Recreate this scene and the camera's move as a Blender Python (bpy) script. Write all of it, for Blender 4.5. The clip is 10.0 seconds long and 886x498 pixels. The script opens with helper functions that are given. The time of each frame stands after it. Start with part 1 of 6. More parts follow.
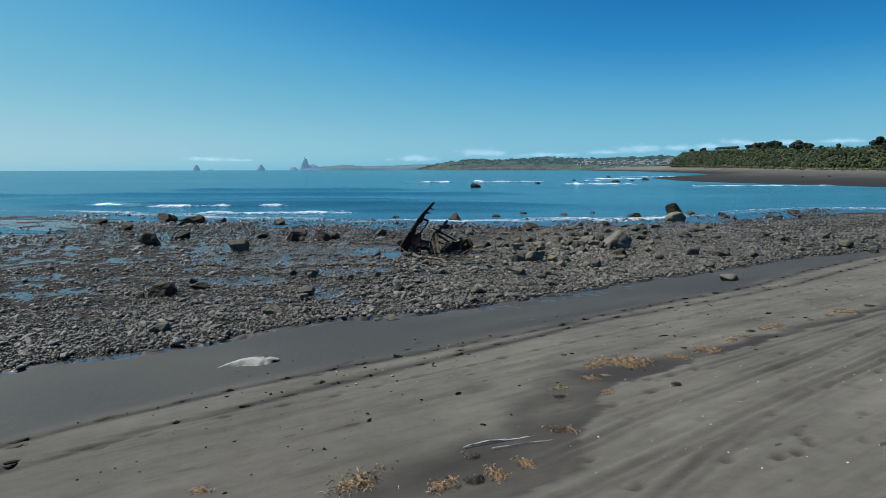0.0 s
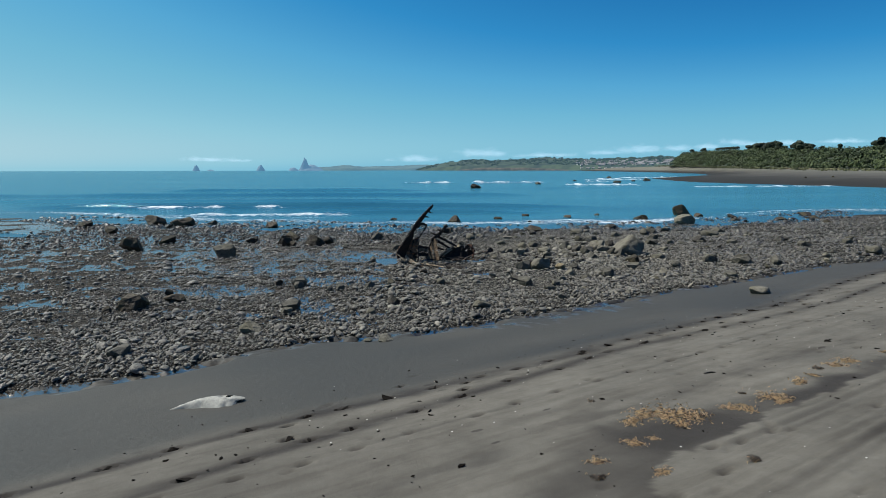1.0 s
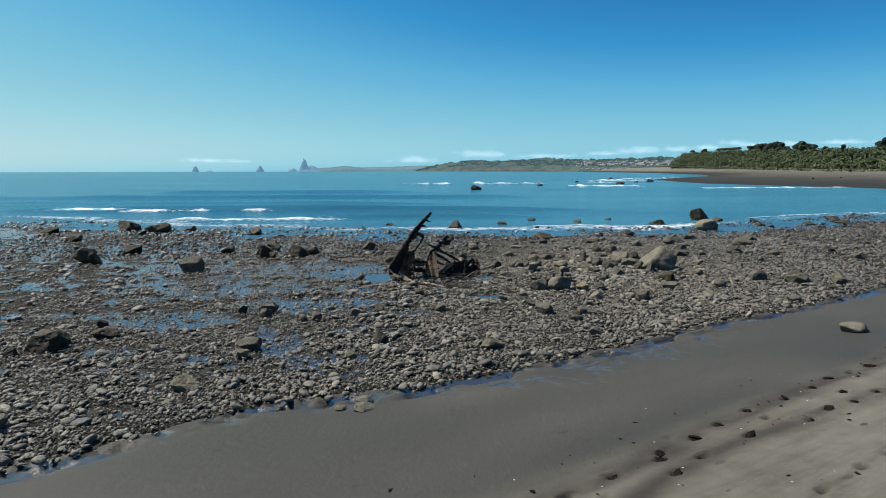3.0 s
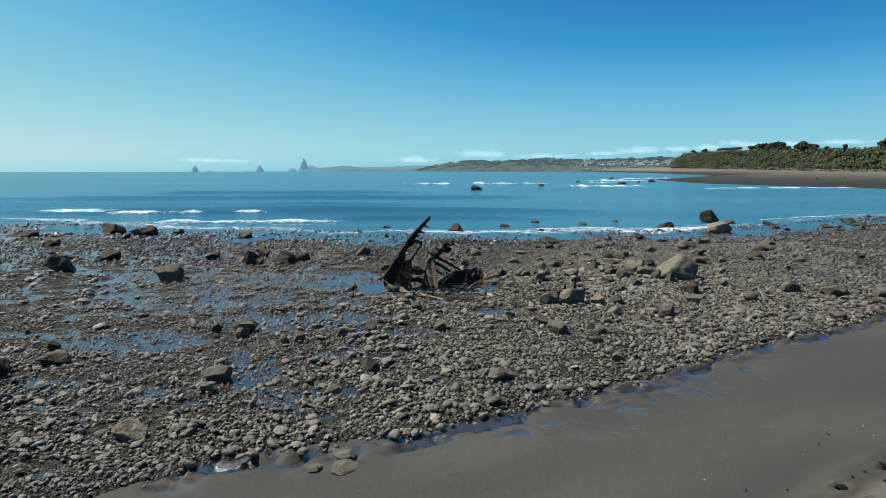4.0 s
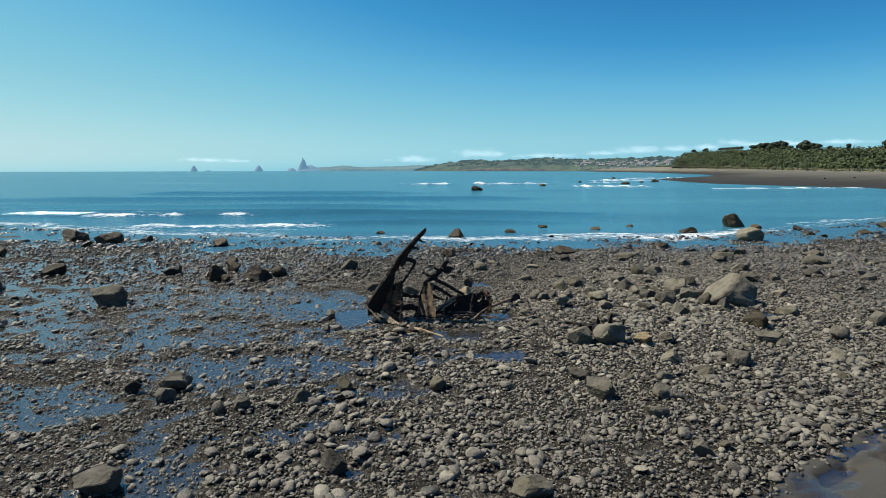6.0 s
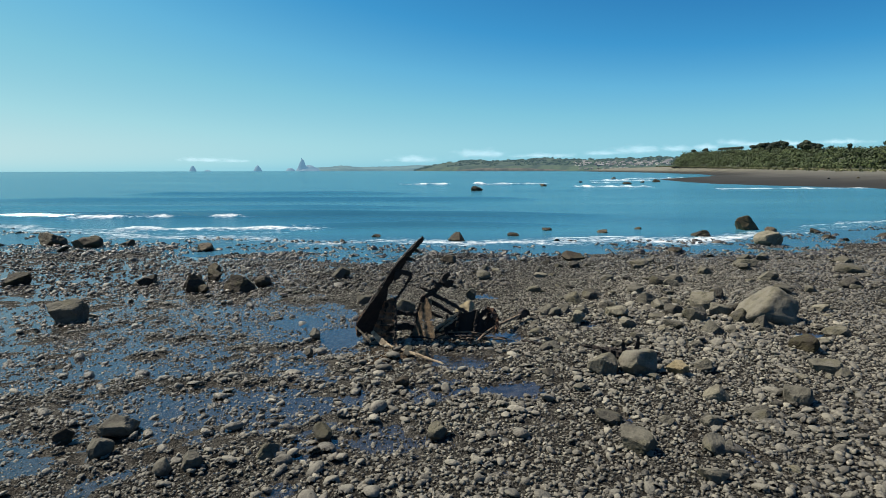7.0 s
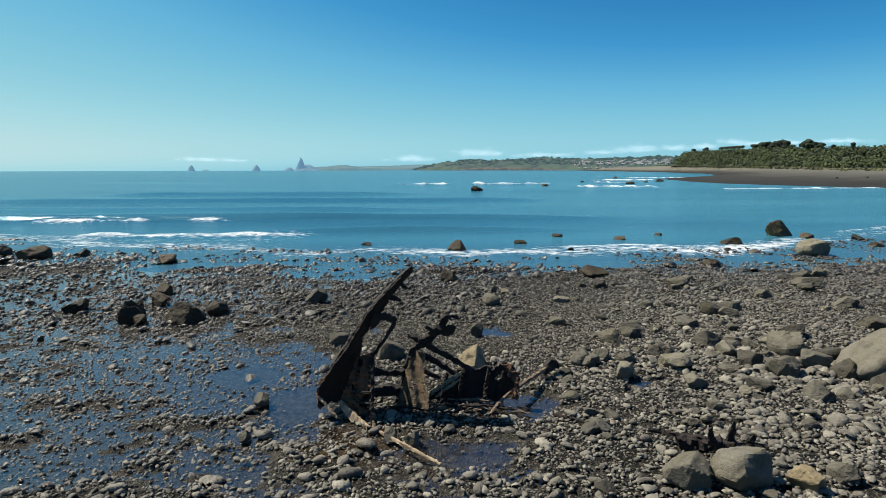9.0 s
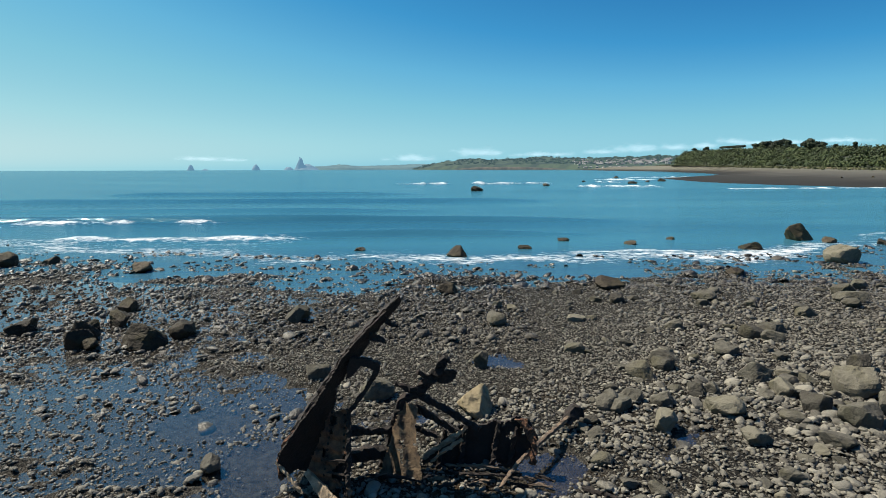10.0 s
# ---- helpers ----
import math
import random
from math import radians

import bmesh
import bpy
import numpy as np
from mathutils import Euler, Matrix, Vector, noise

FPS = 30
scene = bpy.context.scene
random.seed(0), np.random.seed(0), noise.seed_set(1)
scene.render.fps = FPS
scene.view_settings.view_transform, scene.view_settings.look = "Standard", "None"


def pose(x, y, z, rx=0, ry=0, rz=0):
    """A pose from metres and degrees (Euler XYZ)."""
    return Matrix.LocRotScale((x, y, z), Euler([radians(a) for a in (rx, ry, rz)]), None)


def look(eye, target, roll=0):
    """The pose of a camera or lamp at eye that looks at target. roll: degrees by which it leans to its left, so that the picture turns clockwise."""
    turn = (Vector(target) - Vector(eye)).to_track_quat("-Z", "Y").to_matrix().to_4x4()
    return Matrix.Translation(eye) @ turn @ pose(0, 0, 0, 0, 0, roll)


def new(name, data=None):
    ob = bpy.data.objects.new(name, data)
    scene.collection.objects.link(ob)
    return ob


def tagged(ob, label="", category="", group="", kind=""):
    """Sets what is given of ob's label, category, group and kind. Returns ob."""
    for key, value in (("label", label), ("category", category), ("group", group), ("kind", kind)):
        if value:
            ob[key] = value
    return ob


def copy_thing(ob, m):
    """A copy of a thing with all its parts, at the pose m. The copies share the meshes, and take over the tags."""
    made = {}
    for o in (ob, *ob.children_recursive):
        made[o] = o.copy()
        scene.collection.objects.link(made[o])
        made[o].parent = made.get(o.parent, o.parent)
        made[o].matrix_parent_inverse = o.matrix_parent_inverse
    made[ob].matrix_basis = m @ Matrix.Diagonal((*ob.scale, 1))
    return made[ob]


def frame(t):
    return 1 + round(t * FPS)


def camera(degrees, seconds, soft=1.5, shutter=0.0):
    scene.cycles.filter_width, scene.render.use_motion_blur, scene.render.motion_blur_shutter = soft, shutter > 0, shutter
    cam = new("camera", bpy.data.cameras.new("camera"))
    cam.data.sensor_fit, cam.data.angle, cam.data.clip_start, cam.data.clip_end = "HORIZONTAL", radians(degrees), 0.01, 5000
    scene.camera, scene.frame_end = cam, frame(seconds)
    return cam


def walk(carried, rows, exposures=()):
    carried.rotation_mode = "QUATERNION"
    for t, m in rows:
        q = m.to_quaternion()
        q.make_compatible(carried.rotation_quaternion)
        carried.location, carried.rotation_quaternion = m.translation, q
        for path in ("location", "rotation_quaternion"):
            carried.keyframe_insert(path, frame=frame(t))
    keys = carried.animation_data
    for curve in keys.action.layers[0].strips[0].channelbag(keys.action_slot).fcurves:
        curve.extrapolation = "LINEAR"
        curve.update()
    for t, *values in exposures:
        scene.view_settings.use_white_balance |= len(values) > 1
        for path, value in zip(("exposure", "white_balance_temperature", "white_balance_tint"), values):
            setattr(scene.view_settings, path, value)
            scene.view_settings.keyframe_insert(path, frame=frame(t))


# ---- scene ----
cam = camera(73.6, 10.0, soft=0.65)
METRES, EYE, TILT, LEAN, TURN = 22.96, 4.5, -0.1, -0.62, 0.0
ROWS = [
    (0.0, 0.0, 0.0, 0.0, -0.1, -7.57, 0.76),
    (0.5, 0.0004, 0.0458, 0.0003, -0.11, -7.55, 0.76),
    (1.0, 0.0008, 0.092, 0.0006, -0.13, -7.53, 0.76),
    (1.5, 0.0011, 0.139, 0.0008, -0.13, -7.51, 0.76),
    (2.0, 0.0013, 0.186, 0.0013, -0.14, -7.48, 0.76),
    (2.5, 0.0004, 0.2334, 0.0014, -0.16, -7.45, 0.77),
    (4.0, 0.0006, 0.3788, 0.0029, -0.2, -7.46, 0.76),
    (4.5, 0.0011, 0.4286, 0.0032, -0.21, -7.47, 0.76),
    (5.0, 0.0013, 0.4793, 0.0035, -0.23, -7.48, 0.75),
    (5.5, 0.0017, 0.5304, 0.0038, -0.24, -7.49, 0.76),
    (7.0, 0.0013, 0.682, 0.0039, -0.34, -7.49, 0.76),
    (7.5, 0.002, 0.7329, 0.004, -0.37, -7.49, 0.78),
    (8.0, 0.0022, 0.7843, 0.0042, -0.39, -7.51, 0.78),
    (8.5, 0.0029, 0.8373, 0.0046, -0.41, -7.54, 0.8),
    (9.0, 0.0038, 0.8898, 0.0052, -0.44, -7.55, 0.79),
    (9.5, 0.0052, 0.9448, 0.0062, -0.45, -7.57, 0.8),
    (10.0, 0.0064, 0.9999, 0.007, -0.47, -7.6, 0.8),
]
EXPOSED = [(0.0, 0.74, 5950, 10), (1.0, 0.82, 6050, 10), (2.0, 0.91, 6230, 10), (2.7, 0.97, 6340, 10), (4.0, 1.05, 6520, 10), (10.0, 1.07, 6680, 10)]
walk(cam, [(t, pose(0, 0, EYE, TILT, LEAN, TURN) @ pose(METRES * x, METRES * y, METRES * z, 90 + pitch, roll, yaw)) for t, x, y, z, yaw, pitch, roll in ROWS], EXPOSED)


# ---- world, sun ----
SUN_AZ, SUN_EL = -68.0, 54.0          # degrees from straight ahead (+ to the right), and up
world = bpy.data.worlds.new("sky")
scene.world = world
world.use_nodes = True
wt = world.node_tree
wt.nodes.clear()
w_out = wt.nodes.new("ShaderNodeOutputWorld")
w_bg = wt.nodes.new("ShaderNodeBackground")
w_sky = wt.nodes.new("ShaderNodeTexSky")
w_sky.sky_type = "NISHITA"
w_sky.sun_disc = False
w_sky.sun_elevation = radians(SUN_EL)
w_sky.sun_rotation = radians(SUN_AZ)
w_sky.altitude = 0
w_sky.air_density, w_sky.dust_density, w_sky.ozone_density = 1.0, 0.7, 2.0
w_sep = wt.nodes.new("ShaderNodeSeparateColor")
w_scale = wt.nodes.new("ShaderNodeMath")
w_scale.operation = "MULTIPLY"
w_scale.inputs[1].default_value = 0.085
w_ramp = wt.nodes.new("ShaderNodeValToRGB")       # grades the sky from its deep to its pale parts
TONES = [(0.08, 52, 106, 174), (0.145, 37, 114, 179), (0.21, 62, 152, 209), (0.27, 100, 181, 222), (0.34, 127, 198, 224), (0.48, 162, 217, 230), (0.66, 195, 228, 232), (1.0, 220, 238, 240)]
for e_, (at_, *rgb_) in zip([w_ramp.color_ramp.elements.new(0.5) for _ in TONES[2:]] + list(w_ramp.color_ramp.elements)[:2], TONES):
    e_.position = at_
for e_, (at_, *rgb_) in zip(w_ramp.color_ramp.elements, TONES):
    e_.position, e_.color = at_, (*[(c / 255 / 12.92 if c < 11 else ((c / 255 + 0.055) / 1.055) ** 2.4) for c in rgb_], 1)
wt.links.new(w_sky.outputs[0], w_sep.inputs[0])
wt.links.new(w_sep.outputs[0], w_scale.inputs[0])
wt.links.new(w_scale.outputs[0], w_ramp.inputs[0])
wt.links.new(w_ramp.outputs[0], w_bg.inputs["Color"])
w_bg.inputs["Strength"].default_value = 0.47
wt.links.new(w_bg.outputs[0], w_out.inputs[0])

sun = new("sun", bpy.data.lights.new("sun", "SUN"))
sun.data.energy, sun.data.angle, sun.data.color = 5.0, radians(0.5), (1.0, 0.93, 0.80)
sun_way = Vector((math.sin(radians(SUN_AZ)) * math.cos(radians(SUN_EL)), math.cos(radians(SUN_AZ)) * math.cos(radians(SUN_EL)), math.sin(radians(SUN_EL))))
sun.matrix_world = look(sun_way * 100, (0, 0, 0))

SEA = -0.18
RNG = np.random.default_rng(7)


# ---- numbers and meshes ----
def sm(a, b, x):
    t = np.clip((x - a) / (b - a), 0, 1)
    return t * t * (3 - 2 * t)


def vnoise(x, y, seed=0):
    """Smooth value noise, about -1 to 1, one bump a unit."""
    xi, yi = np.floor(x).astype(np.int64), np.floor(y).astype(np.int64)
    fx, fy = x - xi, y - yi
    fx, fy = fx * fx * (3 - 2 * fx), fy * fy * (3 - 2 * fy)

    def h(a, b):
        n = (a * 374761393 + b * 668265263 + seed * 974634777) & 0xFFFFFFFF
        n = ((n ^ (n >> 13)) * 1274126177) & 0xFFFFFFFF
        n = ((n ^ (n >> 16)) * 2246822519) & 0xFFFFFFFF
        return ((n ^ (n >> 15)) & 0xFFFF) / 32767.5 - 1
    return (h(xi, yi) * (1 - fx) + h(xi + 1, yi) * fx) * (1 - fy) + (h(xi, yi + 1) * (1 - fx) + h(xi + 1, yi + 1) * fx) * fy


def fbm(x, y, seed=0, octaves=4):
    total, amp = 0 * x, 1.0
    for k in range(octaves):
        total = total + amp * vnoise(x * 2 ** k + 17.3 * k, y * 2 ** k - 9.1 * k, seed + k)
        amp *= 0.5
    return total / 1.9


def mesh_from(name, verts, faces, smooth=True):
    """A mesh from numpy arrays; all faces have the same number of corners."""
    me = bpy.data.meshes.new(name)
    verts, faces = np.asarray(verts, dtype=np.float32), np.asarray(faces, dtype=np.int32)
    k = faces.shape[1]
    me.vertices.add(len(verts))
    me.vertices.foreach_set("co", verts.ravel())
    me.loops.add(faces.size)
    me.loops.foreach_set("vertex_index", faces.ravel())
    me.polygons.add(len(faces))
    me.polygons.foreach_set("loop_start", np.arange(0, faces.size, k, dtype=np.int32))
    me.polygons.foreach_set("use_smooth", np.full(len(faces), smooth))
    me.update(calc_edges=True)
    return me


def grid_faces(nu, nv):
    i = np.arange(nu * nv).reshape(nu, nv)
    return np.stack([i[:-1, :-1], i[1:, :-1], i[1:, 1:], i[:-1, 1:]], -1).reshape(-1, 4)


def put_attr(me, name, values):
    at = me.attributes.new(name, "FLOAT", "POINT")
    at.data.foreach_set("value", np.asarray(values, dtype=np.float32).ravel())


def sheet(name, xs, ys, height, mat, **attrs):
    X, Y = np.meshgrid(xs, ys, indexing="ij")
    me = mesh_from(name, np.stack([X, Y, height(X, Y)], -1).reshape(-1, 3), grid_faces(len(xs), len(ys)))
    for key, fn in attrs.items():
        put_attr(me, key, fn(X, Y))
    me.materials.append(mat)
    return new(name, me)


def graded(*stretches):
    """Grid lines: (start, end, step at the start, step at the end) one after another."""
    out = []
    for a, b, s0, s1 in stretches:
        n = max(2, int(round(abs(b - a) / ((s0 - s1) / math.log(s0 / s1) if s0 != s1 else s0))))
        t = np.arange(n) / n
        out.append(a + (b - a) * (t if s0 == s1 else ((s1 / s0) ** t - 1) / (s1 / s0 - 1)))
    out.append([stretches[-1][1]])
    return np.concatenate(out)


def part(name, data, mat, parent=None, label=""):
    """Links a mesh or a bmesh as ONE object, under a thing or a part."""
    if isinstance(data, bmesh.types.BMesh):
        me = bpy.data.meshes.new(name)
        data.to_mesh(me)
        data.free()
        data = me
    if mat is not None and not data.materials:
        data.materials.append(mat)
    ob = new(name, data)
    ob.parent = parent
    if label:
        ob["label"] = label
    return ob


# ---- materials ----
def nodes_of(name):
    m = bpy.data.materials.new(name)
    m.use_nodes = True
    return m, m.node_tree, m.node_tree.nodes["Principled BSDF"]


def add(nt, kind, **values):
    n = nt.nodes.new(kind)
    for key, v in values.items():
        if key in n.inputs:
            n.inputs[key].default_value = v
    return n


def ramp(nt, fac, *stops):
    n = nt.nodes.new("ShaderNodeValToRGB")
    els = n.color_ramp.elements
    while len(els) < len(stops):
        els.new(0.5)
    for e, (p, c) in zip(els, stops):
        e.position, e.color = p, (*c, 1) if len(c) == 3 else c
    nt.links.new(fac, n.inputs[0])
    return n


def mixc(nt, fac, a, b, how="MIX"):
    n = nt.nodes.new("ShaderNodeMix")
    n.data_type, n.blend_type = "RGBA", how
    for sock, v in ((n.inputs[0], fac), (n.inputs[6], a), (n.inputs[7], b)):
        if hasattr(v, "default_value") and hasattr(v, "links"):
            nt.links.new(v, sock)
        else:
            sock.default_value = v if isinstance(v, (int, float)) else (*v, 1)
    return n.outputs[2]


def math_node(nt, op, a, b=0.0, clamp=False):
    n = nt.nodes.new("ShaderNodeMath")
    n.operation, n.use_clamp = op, clamp
    for sock, v in zip(n.inputs, (a, b)):
        if isinstance(v, (int, float)):
            sock.default_value = v
        else:
            nt.links.new(v, sock)
    return n.outputs[0]


def tex(nt, kind, scale, detail=4.0, coord="Object", stretch=None, **more):
    c = nt.nodes.new("ShaderNodeTexCoord")
    t = nt.nodes.new(kind)
    t.inputs["Scale"].default_value = scale
    if "Detail" in t.inputs:
        t.inputs["Detail"].default_value = detail
    for key, v in more.items():
        t.inputs[key].default_value = v
    src = c.outputs[coord]
    if coord == "Position":
        src = nt.nodes.new("ShaderNodeNewGeometry").outputs["Position"]
    if stretch:
        mp = nt.nodes.new("ShaderNodeMapping")
        mp.inputs["Scale"].default_value = stretch
        nt.links.new(src, mp.inputs[0])
        src = mp.outputs[0]
    nt.links.new(src, t.inputs["Vector"])
    return t


def place(nt):
    return nt.nodes.new("ShaderNodeNewGeometry").outputs["Position"]


def noise_at(nt, scale, detail=4.0, rough=0.5, stretch=None):
    """Noise by the place in the world, in bumps a metre."""
    t = nt.nodes.new("ShaderNodeTexNoise")
    t.inputs["Scale"].default_value, t.inputs["Detail"].default_value, t.inputs["Roughness"].default_value = scale, detail, rough
    src = place(nt)
    if stretch:
        mp = nt.nodes.new("ShaderNodeMapping")
        mp.inputs["Scale"].default_value = stretch
        nt.links.new(src, mp.inputs[0])
        src = mp.outputs[0]
    nt.links.new(src, t.inputs["Vector"])
    return t.outputs["Fac"]


def bump(nt, bsdf, height, strength, distance):
    b = nt.nodes.new("ShaderNodeBump")
    b.inputs["Strength"].default_value, b.inputs["Distance"].default_value = strength, distance
    nt.links.new(height, b.inputs["Height"])
    nt.links.new(b.outputs[0], bsdf.inputs["Normal"])
    return b


def attr(nt, name):
    a = nt.nodes.new("ShaderNodeAttribute")
    a.attribute_name = name
    return a.outputs["Fac"]


def stone_material(name, dark, mid, light, rough=0.75, weed=0.0):
    m, nt, b = nodes_of(name)
    info, geo = nt.nodes.new("ShaderNodeObjectInfo"), nt.nodes.new("ShaderNodeNewGeometry")
    r = math_node(nt, "FRACT", math_node(nt, "ADD", info.outputs["Random"], geo.outputs["Random Per Island"]))
    c = ramp(nt, r, (0.0, dark), (0.45, mid), (0.8, mid), (1.0, light)).outputs[0]
    n1, n2 = noise_at(nt, 4.0, 6.0, 0.65), noise_at(nt, 40.0, 4.0, 0.65)
    c = mixc(nt, 0.6, c, ramp(nt, n1, (0.36, (0.30, 0.28, 0.26)), (0.5, (0.85, 0.82, 0.78)), (0.66, (1, 0.98, 0.92))).outputs[0], "MULTIPLY")
    c = mixc(nt, 0.4, c, ramp(nt, n2, (0.3, (0.45, 0.45, 0.45)), (0.7, (1.0, 1.0, 1.0))).outputs[0], "MULTIPLY")
    wetness = attr(nt, "damp")
    c = mixc(nt, wetness, c, mixc(nt, 1.0, c, (0.42, 0.40, 0.365), "MULTIPLY"))
    if weed:
        w = ramp(nt, noise_at(nt, 1.6, 5.0, 0.6), (0.5, (0, 0, 0)), (0.62, (weed, weed, weed))).outputs[0]
        c = mixc(nt, w, c, (0.055, 0.050, 0.020))
    nt.links.new(c, b.inputs["Base Color"])
    nt.links.new(ramp(nt, wetness, (0, (rough,) * 3), (1, (0.36,) * 3)).outputs[0], b.inputs["Roughness"])
    nt.links.new(math_node(nt, "ADD", 0.14, math_node(nt, "MULTIPLY", wetness, 0.3)), b.inputs["Specular IOR Level"])
    bump(nt, b, math_node(nt, "ADD", n1, math_node(nt, "MULTIPLY", n2, 0.2)), 0.9, 0.08)
    return m


M_COBBLE = stone_material("cobble_stone", (0.08556, 0.08091, 0.07068), (0.1748, 0.1665, 0.1442), (0.279, 0.2651, 0.2232))
M_SHORE = stone_material("dark_shore_stone", (0.036, 0.0328, 0.028), (0.08, 0.0736, 0.0624), (0.144, 0.1344, 0.112))
M_BOULDER = stone_material("boulder_stone", (0.04844, 0.04541, 0.03935), (0.09381, 0.08932, 0.07492), (0.1589, 0.1484, 0.1165), 0.85, 0.3)
M_PALEROCK = stone_material("pale_grey_boulder", (0.1032, 0.09804, 0.08256), (0.1333, 0.1256, 0.1049), (0.1634, 0.1522, 0.1238), 0.85, 0.3)
M_BROWNROCK = stone_material("brown_sea_rock", (0.0731, 0.05676, 0.0344), (0.1118, 0.08944, 0.05676), (0.1462, 0.1204, 0.0774), 0.85, 0.4)
M_TAN = stone_material("tan_sandstone", (0.1634, 0.1333, 0.08428), (0.1978, 0.1634, 0.1032), (0.2322, 0.1935, 0.1247), 0.85)
M_WETROCK = stone_material("weedy_wet_rock", (0.016, 0.014, 0.010), (0.038, 0.031, 0.022), (0.085, 0.068, 0.047), 0.7, 0.35)


def reef_material():
    m, nt, b = nodes_of("reef_gravel")
    v = nt.nodes.new("ShaderNodeTexVoronoi")
    v.inputs["Scale"].default_value = 26.0
    warp = nt.nodes.new("ShaderNodeTexNoise")
    warp.inputs["Scale"].default_value, warp.inputs["Detail"].default_value = 7.0, 4.0
    nt.links.new(place(nt), warp.inputs["Vector"])
    mv = nt.nodes.new("ShaderNodeVectorMath")
    mv.operation = "MULTIPLY_ADD"
    mv.inputs[1].default_value = (0.28, 0.28, 0.28)
    nt.links.new(warp.outputs["Color"], mv.inputs[0])
    nt.links.new(place(nt), mv.inputs[2])
    nt.links.new(mv.outputs[0], v.inputs["Vector"])
    hs = nt.nodes.new("ShaderNodeSeparateColor")
    nt.links.new(v.outputs["Color"], hs.inputs[0])
    c = ramp(nt, hs.outputs[0], (0, (0.012, 0.0115, 0.010)), (0.6, (0.040, 0.038, 0.033)), (1, (0.15, 0.14, 0.12))).outputs[0]
    edge = ramp(nt, v.outputs["Distance"], (0.25, (1, 1, 1)), (0.75, (0.3, 0.3, 0.3))).outputs[0]
    c = mixc(nt, 0.8, c, edge, "MULTIPLY")
    c = mixc(nt, 0.6, c, ramp(nt, noise_at(nt, 0.5, 4.0), (0.35, (0.45, 0.42, 0.38)), (0.65, (1, 1, 1))).outputs[0], "MULTIPLY")
    # pool beds get a paler tone, chosen for the water's brightness
    pool_bed = ramp(nt, noise_at(nt, 6.0, 5.0, 0.65), (0.35, (0.026, 0.024, 0.021)), (0.65, (0.080, 0.075, 0.065))).outputs[0]
    c = mixc(nt, attr(nt, "pool_bed"), c, pool_bed)
    rust = ramp(nt, noise_at(nt, 9.0, 4.0, 0.6), (0.35, (0.020, 0.013, 0.007)), (0.65, (0.066, 0.040, 0.019))).outputs[0]
    c = mixc(nt, attr(nt, "rust"), c, rust)
    nt.links.new(c, b.inputs["Base Color"])
    b.inputs["Roughness"].default_value = 0.9
    b.inputs["Specular IOR Level"].default_value = 0.08
    bump(nt, b, math_node(nt, "SUBTRACT", 1.0, v.outputs["Distance"]), 1.0, 0.06)
    return m


